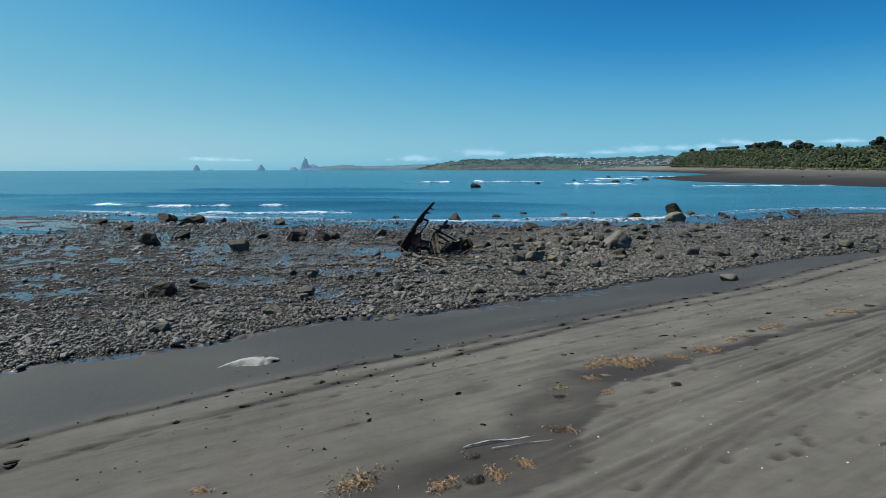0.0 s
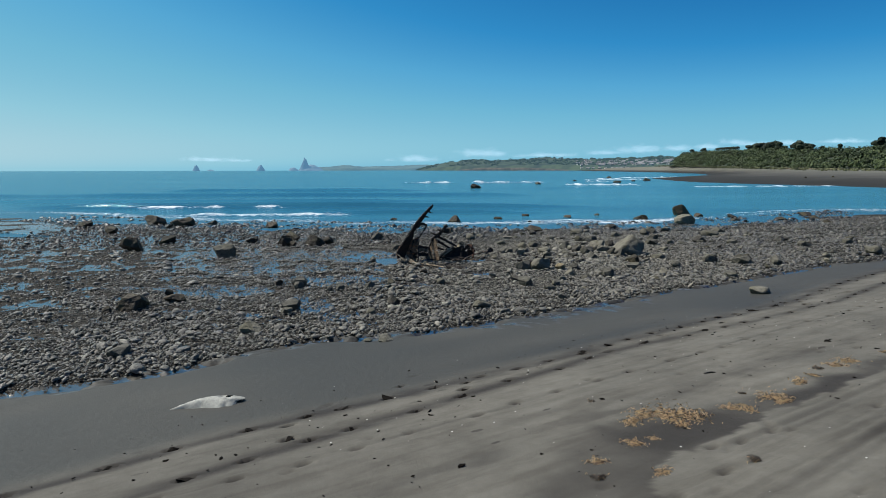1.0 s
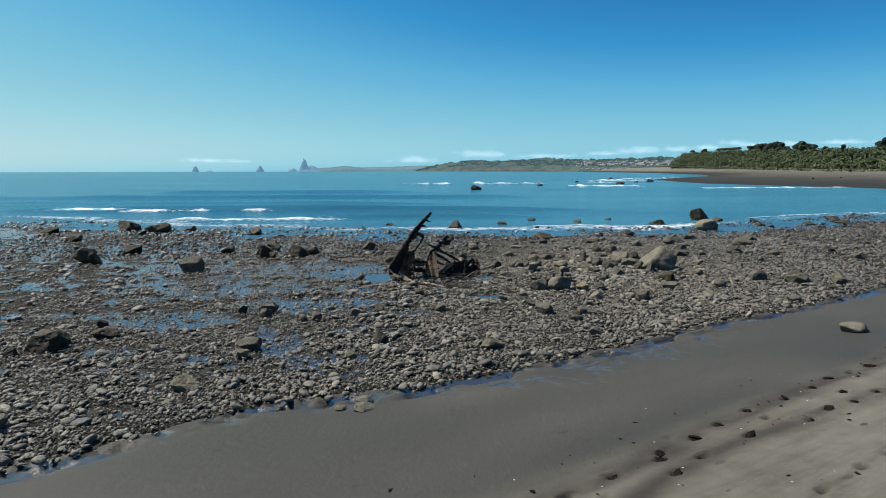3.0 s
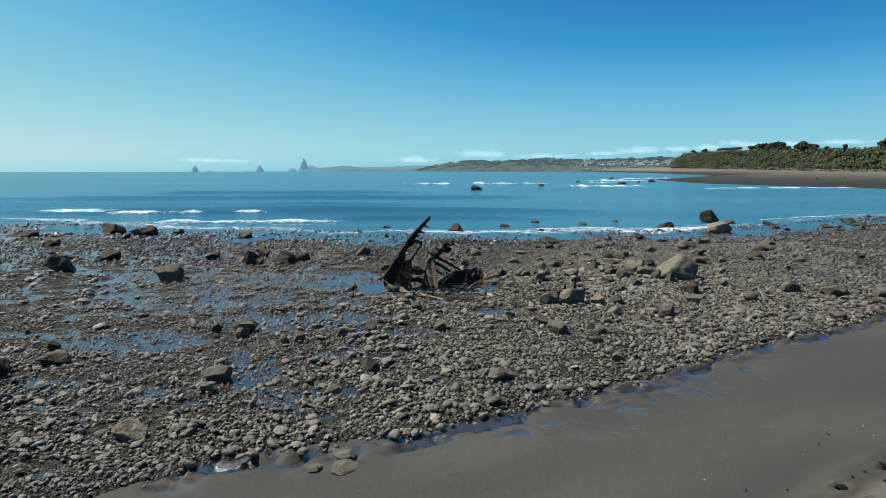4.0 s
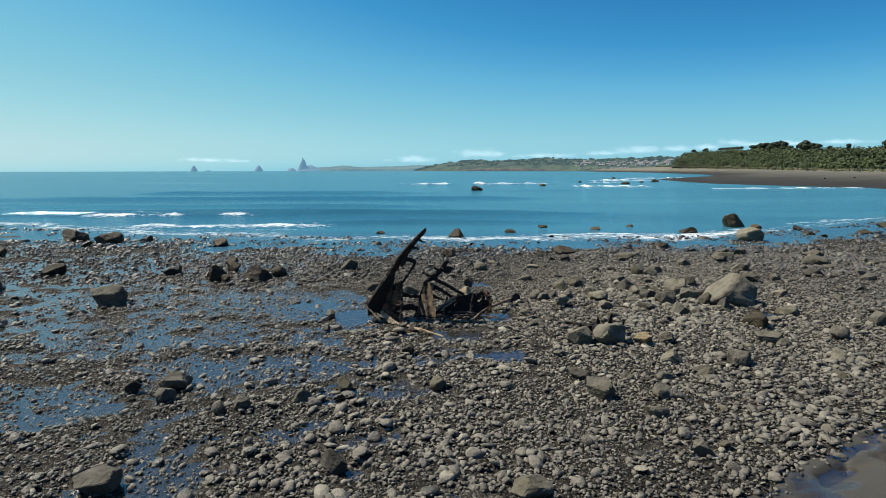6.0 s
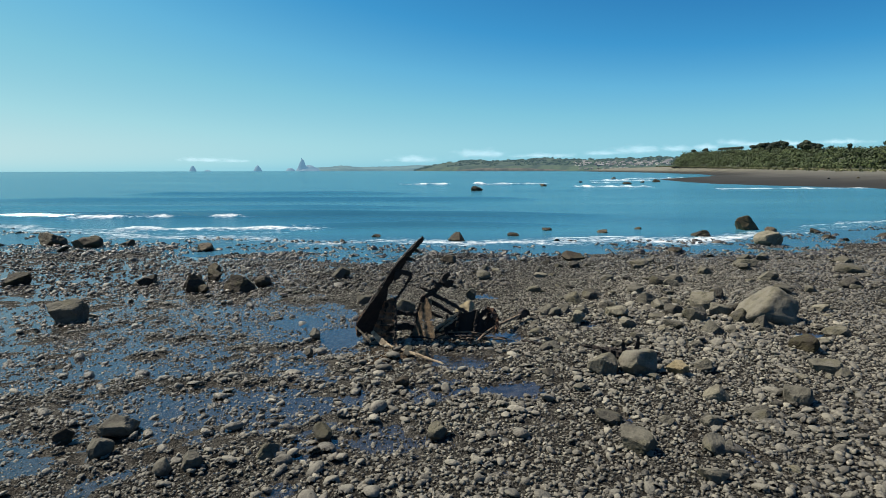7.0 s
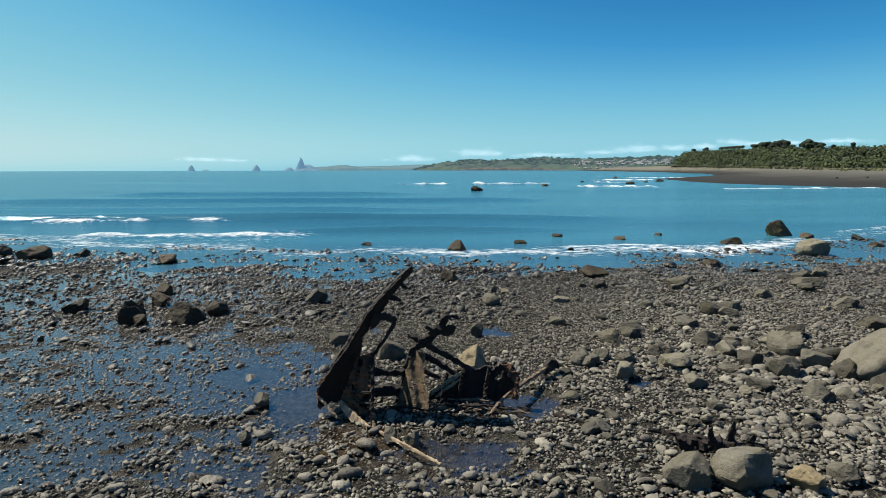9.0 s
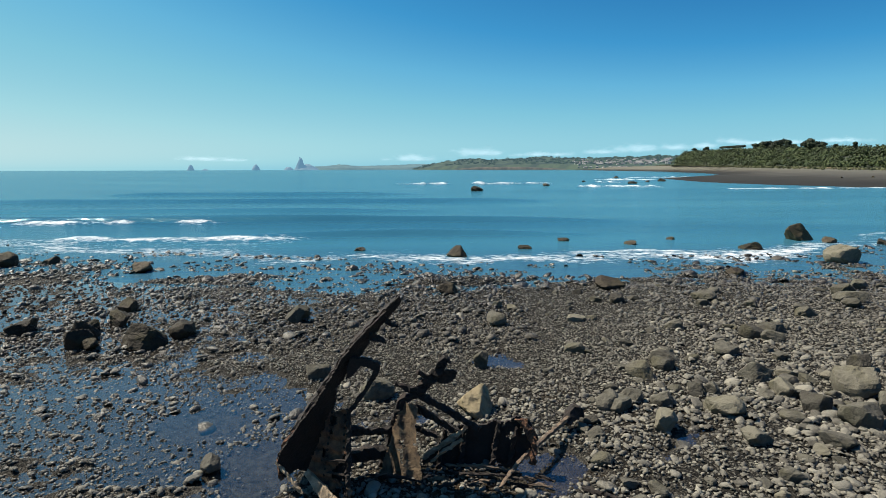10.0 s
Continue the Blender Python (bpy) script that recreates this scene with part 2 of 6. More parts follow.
def sand_material():
    m, nt, b = nodes_of("black_iron_sand")
    wet, damp = attr(nt, "wet"), attr(nt, "damp")
    n1, n2 = noise_at(nt, 0.45, 5.0, 0.55, (1, 1, 1)), noise_at(nt, 90.0, 3.0, 0.7)
    n3 = noise_at(nt, 5.0, 4.0, 0.6)
    c = ramp(nt, n1, (0.35, (0.090, 0.085, 0.073)), (0.65, (0.117, 0.110, 0.094))).outputs[0]
    c = mixc(nt, 0.35, c, ramp(nt, n2, (0.3, (0.45, 0.45, 0.45)), (0.7, (1, 1, 1))).outputs[0], "MULTIPLY")
    c = mixc(nt, 0.25, c, ramp(nt, n3, (0.35, (0.6, 0.58, 0.56)), (0.6, (1, 1, 1))).outputs[0], "MULTIPLY")
    c = mixc(nt, 0.5, c, ramp(nt, noise_at(nt, 1.7, 6.0, 0.7), (0.35, (0.72, 0.71, 0.70)), (0.6, (1, 1, 1))).outputs[0], "MULTIPLY")
    # faint bands along the beach, and specks of grit and weed
    flow = nt.nodes.new("ShaderNodeMapping")
    flow.vector_type = "TEXTURE"
    flow.inputs["Rotation"].default_value, flow.inputs["Scale"].default_value = (0, 0, 0.522), (2.2, 0.28, 1.0)
    nt.links.new(place(nt), flow.inputs[0])
    bands = nt.nodes.new("ShaderNodeTexNoise")
    bands.inputs["Scale"].default_value, bands.inputs["Detail"].default_value, bands.inputs["Roughness"].default_value = 1.0, 7.0, 0.68
    nt.links.new(flow.outputs[0], bands.inputs["Vector"])
    c = mixc(nt, 0.55, c, ramp(nt, bands.outputs["Fac"], (0.36, (1, 1, 1)), (0.5, (0.86, 0.85, 0.84)), (0.64, (0.52, 0.50, 0.48))).outputs[0], "MULTIPLY")
    c = mixc(nt, wet, c, (0.0292, 0.0284, 0.0256))
    speck = nt.nodes.new("ShaderNodeTexVoronoi")
    speck.inputs["Scale"].default_value = 2.6
    flat = nt.nodes.new("ShaderNodeMapping")
    flat.vector_type = "TEXTURE"
    flat.inputs["Rotation"].default_value, flat.inputs["Scale"].default_value = (0, 0, 0.522), (1.7, 0.75, 1.0)
    nt.links.new(place(nt), flat.inputs[0])
    nt.links.new(flat.outputs[0], speck.inputs["Vector"])
    tone = nt.nodes.new("ShaderNodeSeparateColor")
    nt.links.new(speck.outputs["Color"], tone.inputs[0])
    spot = math_node(nt, "LESS_THAN", speck.outputs["Distance"], math_node(nt, "MULTIPLY", math_node(nt, "SUBTRACT", tone.outputs[0], 0.4), 0.30))
    c = mixc(nt, math_node(nt, "MULTIPLY", spot, math_node(nt, "ADD", 0.25, math_node(nt, "MULTIPLY", tone.outputs[1], 0.5))), c, (0.018, 0.016, 0.014))
    # damp sand and the painted footprint shade share this dark tone
    c = mixc(nt, damp, c, (0.019, 0.017, 0.0155))
    nt.links.new(c, b.inputs["Base Color"])
    film = attr(nt, "film")
    dry = ramp(nt, wet, (0.0, (0.9, 0.9, 0.9)), (1.0, (0.62, 0.62, 0.62))).outputs[0]
    nt.links.new(mixc(nt, film, dry, (0.07, 0.07, 0.07)), b.inputs["Roughness"])
    nt.links.new(math_node(nt, "ADD", 0.12, math_node(nt, "MULTIPLY", film, 0.88)), b.inputs["Specular IOR Level"])
    bump(nt, b, math_node(nt, "ADD", n3, math_node(nt, "MULTIPLY", n2, 0.3)), 0.5, 0.03)
    return m


def sea_material():
    m, nt, b = nodes_of("sea_water")
    foam = attr(nt, "foam")
    lace = noise_at(nt, 2.2, 8.0, 0.75, (0.7, 1.0, 1))
    f = math_node(nt, "ADD", foam, math_node(nt, "MULTIPLY", math_node(nt, "SUBTRACT", lace, 0.5), 2.1))
    f = ramp(nt, f, (0.38, (0, 0, 0)), (0.92, (1, 1, 1))).outputs[0]
    tint = math_node(nt, "ADD", math_node(nt, "MULTIPLY", noise_at(nt, 0.035, 5.0, 0.6, (0.35, 2.2, 1)), 0.55), math_node(nt, "MULTIPLY", noise_at(nt, 0.004, 5.0, 0.6, (0.3, 1.8, 1)), 0.45))
    c = ramp(nt, tint, (0.36, (0.01503, 0.07363, 0.1202)), (0.5, (0.02705, 0.1112, 0.1593)), (0.64, (0.04207, 0.1442, 0.1878))).outputs[0]
    shallow = attr(nt, "shallow")
    c = mixc(nt, shallow, c, (0.026, 0.078, 0.118))
    c = mixc(nt, f, c, (0.66, 0.68, 0.69))
    nt.nodes.remove(b)
    body, gloss, mix = add(nt, "ShaderNodeBsdfDiffuse", Roughness=0.3), add(nt, "ShaderNodeBsdfGlossy", Roughness=0.12), add(nt, "ShaderNodeMixShader")
    nt.links.new(c, body.inputs["Color"])
    gloss.inputs["Color"].default_value = (0.72, 0.93, 1.0, 1)
    h = math_node(nt, "ADD", noise_at(nt, 0.5, 5.0, 0.6, (0.45, 1.4, 1)), math_node(nt, "MULTIPLY", noise_at(nt, 2.5, 4.0, 0.6, (0.6, 1.3, 1)), 0.25))
    bp = add(nt, "ShaderNodeBump", Strength=0.55, Distance=0.35)
    nt.links.new(h, bp.inputs["Height"])
    for shader in (body, gloss):
        nt.links.new(bp.outputs[0], shader.inputs["Normal"])
    facing = add(nt, "ShaderNodeLayerWeight", Blend=0.5).outputs["Facing"]
    sheen = math_node(nt, "ADD", 0.04, math_node(nt, "MULTIPLY", 0.34, math_node(nt, "POWER", facing, 2.0)))
    nt.links.new(math_node(nt, "MULTIPLY", sheen, math_node(nt, "SUBTRACT", 1.0, f)), mix.inputs[0])
    nt.links.new(body.outputs[0], mix.inputs[1])
    nt.links.new(gloss.outputs[0], mix.inputs[2])
    nt.links.new(mix.outputs[0], nt.nodes["Material Output"].inputs[0])
    return m


def pool_material():
    m, nt, _ = nodes_of("pool_water")
    nt.nodes.clear()
    out = add(nt, "ShaderNodeOutputMaterial")
    facing = add(nt, "ShaderNodeLayerWeight", Blend=0.5).outputs["Facing"]
    sheen = math_node(nt, "ADD", 0.04, math_node(nt, "MULTIPLY", 0.62, math_node(nt, "POWER", facing, 3.0)))
    clear = add(nt, "ShaderNodeBsdfTransparent")
    clear.inputs[0].default_value = (0.82, 0.80, 0.76, 1)
    gloss = add(nt, "ShaderNodeBsdfGlossy", Roughness=0.10)
    gloss.inputs[0].default_value = (1.0, 0.93, 0.97, 1)
    bp = add(nt, "ShaderNodeBump", Strength=0.22, Distance=0.02)
    nt.links.new(noise_at(nt, 9.0, 4.0), bp.inputs["Height"])
    nt.links.new(bp.outputs[0], gloss.inputs["Normal"])
    mix = add(nt, "ShaderNodeMixShader")
    nt.links.new(sheen, mix.inputs[0])
    nt.links.new(clear.outputs[0], mix.inputs[1])
    nt.links.new(gloss.outputs[0], mix.inputs[2])
    nt.links.new(mix.outputs[0], out.inputs[0])
    return m


def plain(name, c1, c2, scale=6.0, rough=0.8, metal=0.0, bump_by=0.3, dist=0.02, fine=6.0):
    """Two tones mixed by noise at two scales, with a fine relief."""
    m, nt, b = nodes_of(name)
    n1, n2 = noise_at(nt, scale, 5.0, 0.6), noise_at(nt, scale * fine, 4.0, 0.65)
    c = ramp(nt, n1, (0.32, c1), (0.68, c2)).outputs[0]
    c = mixc(nt, 0.45, c, ramp(nt, n2, (0.3, (0.4, 0.4, 0.4)), (0.7, (1, 1, 1))).outputs[0], "MULTIPLY")
    nt.links.new(c, b.inputs["Base Color"])
    b.inputs["Roughness"].default_value, b.inputs["Metallic"].default_value = rough, metal
    bump(nt, b, math_node(nt, "ADD", n1, math_node(nt, "MULTIPLY", n2, 0.5)), bump_by, dist)
    return m


def hazed_material(name, c1, c2, scale, haze_glow, amount):
    """A far land's surface with painted haze: part surface, part sky-coloured glow."""
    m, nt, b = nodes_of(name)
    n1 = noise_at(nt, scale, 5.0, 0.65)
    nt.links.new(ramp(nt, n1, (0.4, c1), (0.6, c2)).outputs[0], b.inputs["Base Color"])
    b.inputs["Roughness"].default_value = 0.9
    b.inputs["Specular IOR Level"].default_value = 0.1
    b.inputs["Emission Color"].default_value = (*haze_glow, 1)
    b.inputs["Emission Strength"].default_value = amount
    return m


def leaf_material(name, c1, c2, c3):
    m, nt, b = nodes_of(name)
    geo = nt.nodes.new("ShaderNodeNewGeometry")
    c = ramp(nt, geo.outputs["Random Per Island"], (0, c1), (0.6, c2), (1, c3)).outputs[0]
    c = mixc(nt, 0.8, c, ramp(nt, noise_at(nt, 0.07, 3.0), (0.38, (0.28, 0.34, 0.36)), (0.62, (1, 1, 1))).outputs[0], "MULTIPLY")
    nt.links.new(c, b.inputs["Base Color"])
    b.inputs["Roughness"].default_value = 0.7
    b.inputs["Specular IOR Level"].default_value = 0.2
    return m


M_REEF, M_SAND, M_SEA, M_POOL = reef_material(), sand_material(), sea_material(), pool_material()
# rust darkened so the wreck's faces turned from the sun look black
M_RUST = plain("rusted_iron", (0.005, 0.004, 0.0035), (0.022, 0.0125, 0.0085), 5.0, 0.85, 0.15, 0.9, 0.05)
M_PLATE = plain("rusted_hull_plate", (0.024, 0.011, 0.007), (0.21, 0.094, 0.043), 7.0, 0.85, 0.1, 1.0, 0.06)
M_RIB = plain("flaking_rib_plate", (0.036, 0.024, 0.015), (0.20, 0.135, 0.075), 8.0, 0.9, 0.05, 1.0, 0.06)
M_PALE = plain("salt_bleached_timber", (0.1376, 0.0989, 0.0602), (0.3096, 0.2408, 0.1634), 8.0, 0.85)
M_LOG = plain("weathered_log", (0.043, 0.02924, 0.01978), (0.1634, 0.1118, 0.07138), 6.0, 0.85, 0, 0.6, 0.04)
M_KELP = plain("dried_tan_seaweed", (0.2064, 0.1204, 0.0559), (0.4816, 0.3354, 0.1634), 12.0, 0.75)
M_KELPDARK = plain("dark_wet_seaweed", (0.018, 0.014, 0.010), (0.05, 0.035, 0.02), 12.0, 0.6)
M_WHITE = plain("bleached_white_skin", (0.1462, 0.1462, 0.129), (0.2838, 0.2795, 0.2451), 9.0, 0.8)
M_STICK = plain("bleached_stick", (0.258, 0.2408, 0.2064), (0.43, 0.4128, 0.3698), 9.0, 0.8)
M_LEAF = leaf_material("bush_leaves", (0.0172, 0.02924, 0.01032), (0.03784, 0.05504, 0.0172), (0.0731, 0.0903, 0.03096))
M_PINE = leaf_material("pine_needles", (0.00774, 0.01419, 0.00645), (0.01613, 0.02709, 0.01032), (0.0258, 0.0387, 0.01548))
M_SLOPE = plain("bush_floor", (0.0086, 0.01376, 0.00516), (0.0215, 0.03096, 0.01118), 0.2, 0.9)


def far_sand_material():
    m, nt, b = nodes_of("far_dark_sand")
    sep = nt.nodes.new("ShaderNodeSeparateXYZ")
    nt.links.new(place(nt), sep.inputs[0])
    n = noise_at(nt, 0.04, 5.0, 0.6)
    h = math_node(nt, "ADD", math_node(nt, "MULTIPLY", sep.outputs[2], 0.2), math_node(nt, "MULTIPLY", math_node(nt, "SUBTRACT", n, 0.5), 0.5))
    nt.links.new(ramp(nt, h, (0.05, (0.0176, 0.0168, 0.0144)), (0.28, (0.0272, 0.0256, 0.0216)), (0.45, (0.0528, 0.0504, 0.0424)), (0.8, (0.096, 0.0928, 0.0752))).outputs[0], b.inputs["Base Color"])
    b.inputs["Roughness"].default_value = 0.85
    b.inputs["Specular IOR Level"].default_value = 0.1
    return m


M_FARSAND = far_sand_material()
M_GRASS = plain("dune_grass", (0.0516, 0.0645, 0.02408), (0.1118, 0.1118, 0.04988), 0.15, 0.9)
# painted haze: sky-coloured glow, with cooled tones on coast and islands
M_HILL = hazed_material("hazed_pasture_and_bush", (0.00774, 0.0129, 0.0086), (0.02924, 0.03956, 0.01892), 0.012, (0.1613, 0.2903, 0.3698), 0.13)
M_HILLFAR = hazed_material("hazy_coast", (0.01548, 0.02752, 0.0258), (0.0387, 0.0559, 0.04472), 0.006, (0.129, 0.258, 0.344), 0.36)
M_ISLE = hazed_material("hazy_island_rock", (0.04, 0.05, 0.05), (0.08, 0.09, 0.09), 0.01, (0.13, 0.28, 0.43), 0.42)
M_CLIFF = hazed_material("hazed_ochre_cliff", (0.01892, 0.0172, 0.0129), (0.0602, 0.04816, 0.03612), 0.03, (0.215, 0.387, 0.516), 0.08)
M_HOUSE = plain("painted_house_wall", (0.3547, 0.3418, 0.3225), (0.5031, 0.4966, 0.4773), 0.1, 0.7, 0, 0.1)
M_ROOF = plain("house_roof", (0.1032, 0.1032, 0.1118), (0.258, 0.2494, 0.2494), 0.1, 0.6, 0, 0.1)
M_TRUNK = plain("tree_bark", (0.05, 0.04, 0.03), (0.12, 0.10, 0.08), 2.0, 0.9)


# ---- the lie of the land ----
def ymean(x):
    """The line along which the sand ends, without its wobble."""
    over = np.maximum(x - 8, 0)
    return 18.7 + 0.57 * x - 0.006 * over ** 2 * np.exp(-over / 40)


def wobble(x):
    return 0.1 + 0.6 * sm(1, -4, x) + 0.35 * vnoise(x * 0.35, 0 * x, 61) + 0.15 * vnoise(x * 1.3, 0 * x, 62)


def yedge(x):
    """Where the sand ends and the stones begin."""
    return ymean(x) + wobble(x)


def up_beach(x, y):
    """Metres up the beach from the sand's edge; the wobble dies out higher up."""
    s = (ymean(x) - y) * 0.867
    return s + 0.867 * wobble(x) * np.exp(-np.maximum(s, 0) / 1.5)


def yshore(x):
    return 51.0 + 2.3 * np.exp(-((x + 2) / 6) ** 2) + 2.2 * np.exp(-((x + 13) / 8) ** 2) + 0.008 * np.minimum(np.abs(x), 45) ** 2 + 1.6 * vnoise(x * 0.11, 0 * x, 5) + 0.5 * vnoise(x * 0.5, 0 * x, 6)


def reef_base(x, y):
    z = np.where(x > -8, 0.0125 * np.minimum(x, 40), -0.10 - 0.05 * (1 - np.exp(np.minimum(x + 8, 0) / 12)))
    k = sm(-16, -5.0, y - yshore(x))
    return z * (1 - k) + (SEA - 0.02 - 0.032 * np.minimum(y - yshore(x) + 4, 60)) * k


POOLS = [(-2.9, 32.2, 1.1, 1.8), (-4.3, 33.4, 2.0, 2.4), (-6.2, 34.6, 2.2, 1.8), (-4.4, 26.6, 2.4, 1.1), (-8.6, 24.4, 1.7, 1.2), (-9.0, 29.0, 2.0, 1.0),
         (-4.9, 26.9, 1.0, 0.8), (-12.0, 34.6, 2.2, 0.9), (-8.3, 33.2, 1.2, 0.8), (1.7, 31.7, 0.8, 0.8), (1.6, 36.8, 0.7, 0.7), (10.2, 31.2, 1.1, 0.5),
         (1.3, 27.6, 1.1, 0.7), (0.6, 29.7, 1.3, 0.7), (-1.0, 25.2, 1.2, 0.7), (4.9, 32.3, 0.7, 0.5), (-4.0, 22.0, 0.8, 0.5), (-3.1, 27.5, 1.1, 0.7)]


def deep_pool(x, y):
    """Up to 1 in the pools that stand clear of stones."""
    d = 0 * x
    for cx, cy, a, b in ((1.75, 31.4, 0.7, 0.7), (0.5, 29.6, 1.0, 0.4), (1.3, 27.6, 0.8, 0.4), (-2.75, 31.9, 0.75, 1.1), (-4.3, 33.6, 0.9, 0.8), (10.3, 31.3, 1.0, 0.5), (1.6, 36.8, 0.6, 0.5)):
        d = np.maximum(d, np.exp(-(((x - cx) / a) ** 2 + ((y - cy) / b) ** 2)))
    return d * (1 + 0.35 * vnoise(x * 2.5, y * 2.5, 27))


def pool_field(x, y):
    """Above 0 where water stands between the stones."""
    p = 0.75 * fbm(x * 1.0, y * 1.25, 21, 5) + 0.40 * vnoise(x * 2.6, y * 3.4, 26) + 0.28 * vnoise(x * 6.1, y * 7.0, 28) - 0.40
    p = p + 0.47 * sm(3, -5, x) * sm(16, 21, y) + 0.3 * sm(-3, -9, x) * sm(34, 40, y) - 0.10 * sm(3, 7, x) - 0.25 * sm(33, 36, y) * sm(48, 44, y) * sm(-4, -1, x)
    p = p + 0.45 * sm(yshore(x) - 9, yshore(x) - 1, y) + 0.16 * sm(-3, -8, x) * sm(27, 31, y)
    for cx, cy, a, b in POOLS:
        r = ((x - cx) / a) ** 2 + ((y - cy) / b) ** 2
        p = p + 0.62 * np.exp(-r * 1.1)
    p = p + 0.45 * deep_pool(x, y)
    return np.where(y < yedge(x) + 0.2, -1.0, p)


def sand_height(x, y):
    s = up_beach(x, y)
    up = np.where(s < 12, 0.135 * s, 1.62 + 0.6 * (1 - np.exp(-np.maximum(s - 12, 0) * 0.135 / 0.6)))
    return reef_base(x, np.minimum(y, yedge(x))) + np.where(s > 0, up, 0.25 * s)


def reef_height(x, y):
    p = pool_field(x, y)
    near = sm(-10, -5, y - yshore(x)) * sm(14, 6, y - yshore(x))
    z = reef_base(x, y) + 0.028 * fbm(x * 1.1, y * 1.1, 41, 3) + near * (0.20 * fbm(x * 0.35, y * 0.6, 45, 4) + 0.03) - 0.075 * sm(-0.05, 0.2, p) - 0.07 * sm(0.3, 0.7, deep_pool(x, y))
    s = up_beach(x, y)
    return np.where(s > 0, sand_height(x, y), z) - 0.17 * sm(-0.2, 0.1, s)


gx = np.concatenate([-graded((26, 60, 0.4, 4), (60, 4800, 4, 700))[::-1], graded((-25.8, 26, 0.3, 0.3), (26.2, 60, 0.4, 4), (64, 4800, 4, 700))])
gy = np.concatenate([-graded((2, 4800, 1, 900))[::-1], graded((-1.5, 12, 0.5, 0.2), (12.2, 48, 0.24, 0.24), (48.2, 70, 0.3, 1), (71, 4800, 1.2, 700))])
ground = sheet("ground", gx, gy, reef_height, M_REEF, pool_bed=lambda x, y: sm(0.02, 0.2, pool_field(x, y)) * sm(1, -3, y - yshore(x)),
               rust=lambda x, y: np.clip(1.3 * np.exp(-(((x + 1.5) / 0.75) ** 2 + ((y - 29.9) / 0.7) ** 2)) + 0.7 * np.exp(-(((x - 0.2) / 1.4) ** 2 + ((y - 31.0) / 0.6) ** 2)) + 0.35 * vnoise(x * 3, y * 3, 133) - 0.15, 0, 1))
tagged(ground, "dark gravel reef flat of small wet pebbles under the cobbles", "ground", kind="structure")


# ---- the sand ----
def along(x, y):
    """Metres along the sand's edge, and up the beach from it."""
    return x * 0.867 + (y - 18.7) * 0.499, (ymean(x) - y) * 0.867


def place_on_beach(u, s):
    x = u * 0.8685 + s * 0.5
    y = ymean(x) - s / 0.867
    return x, y


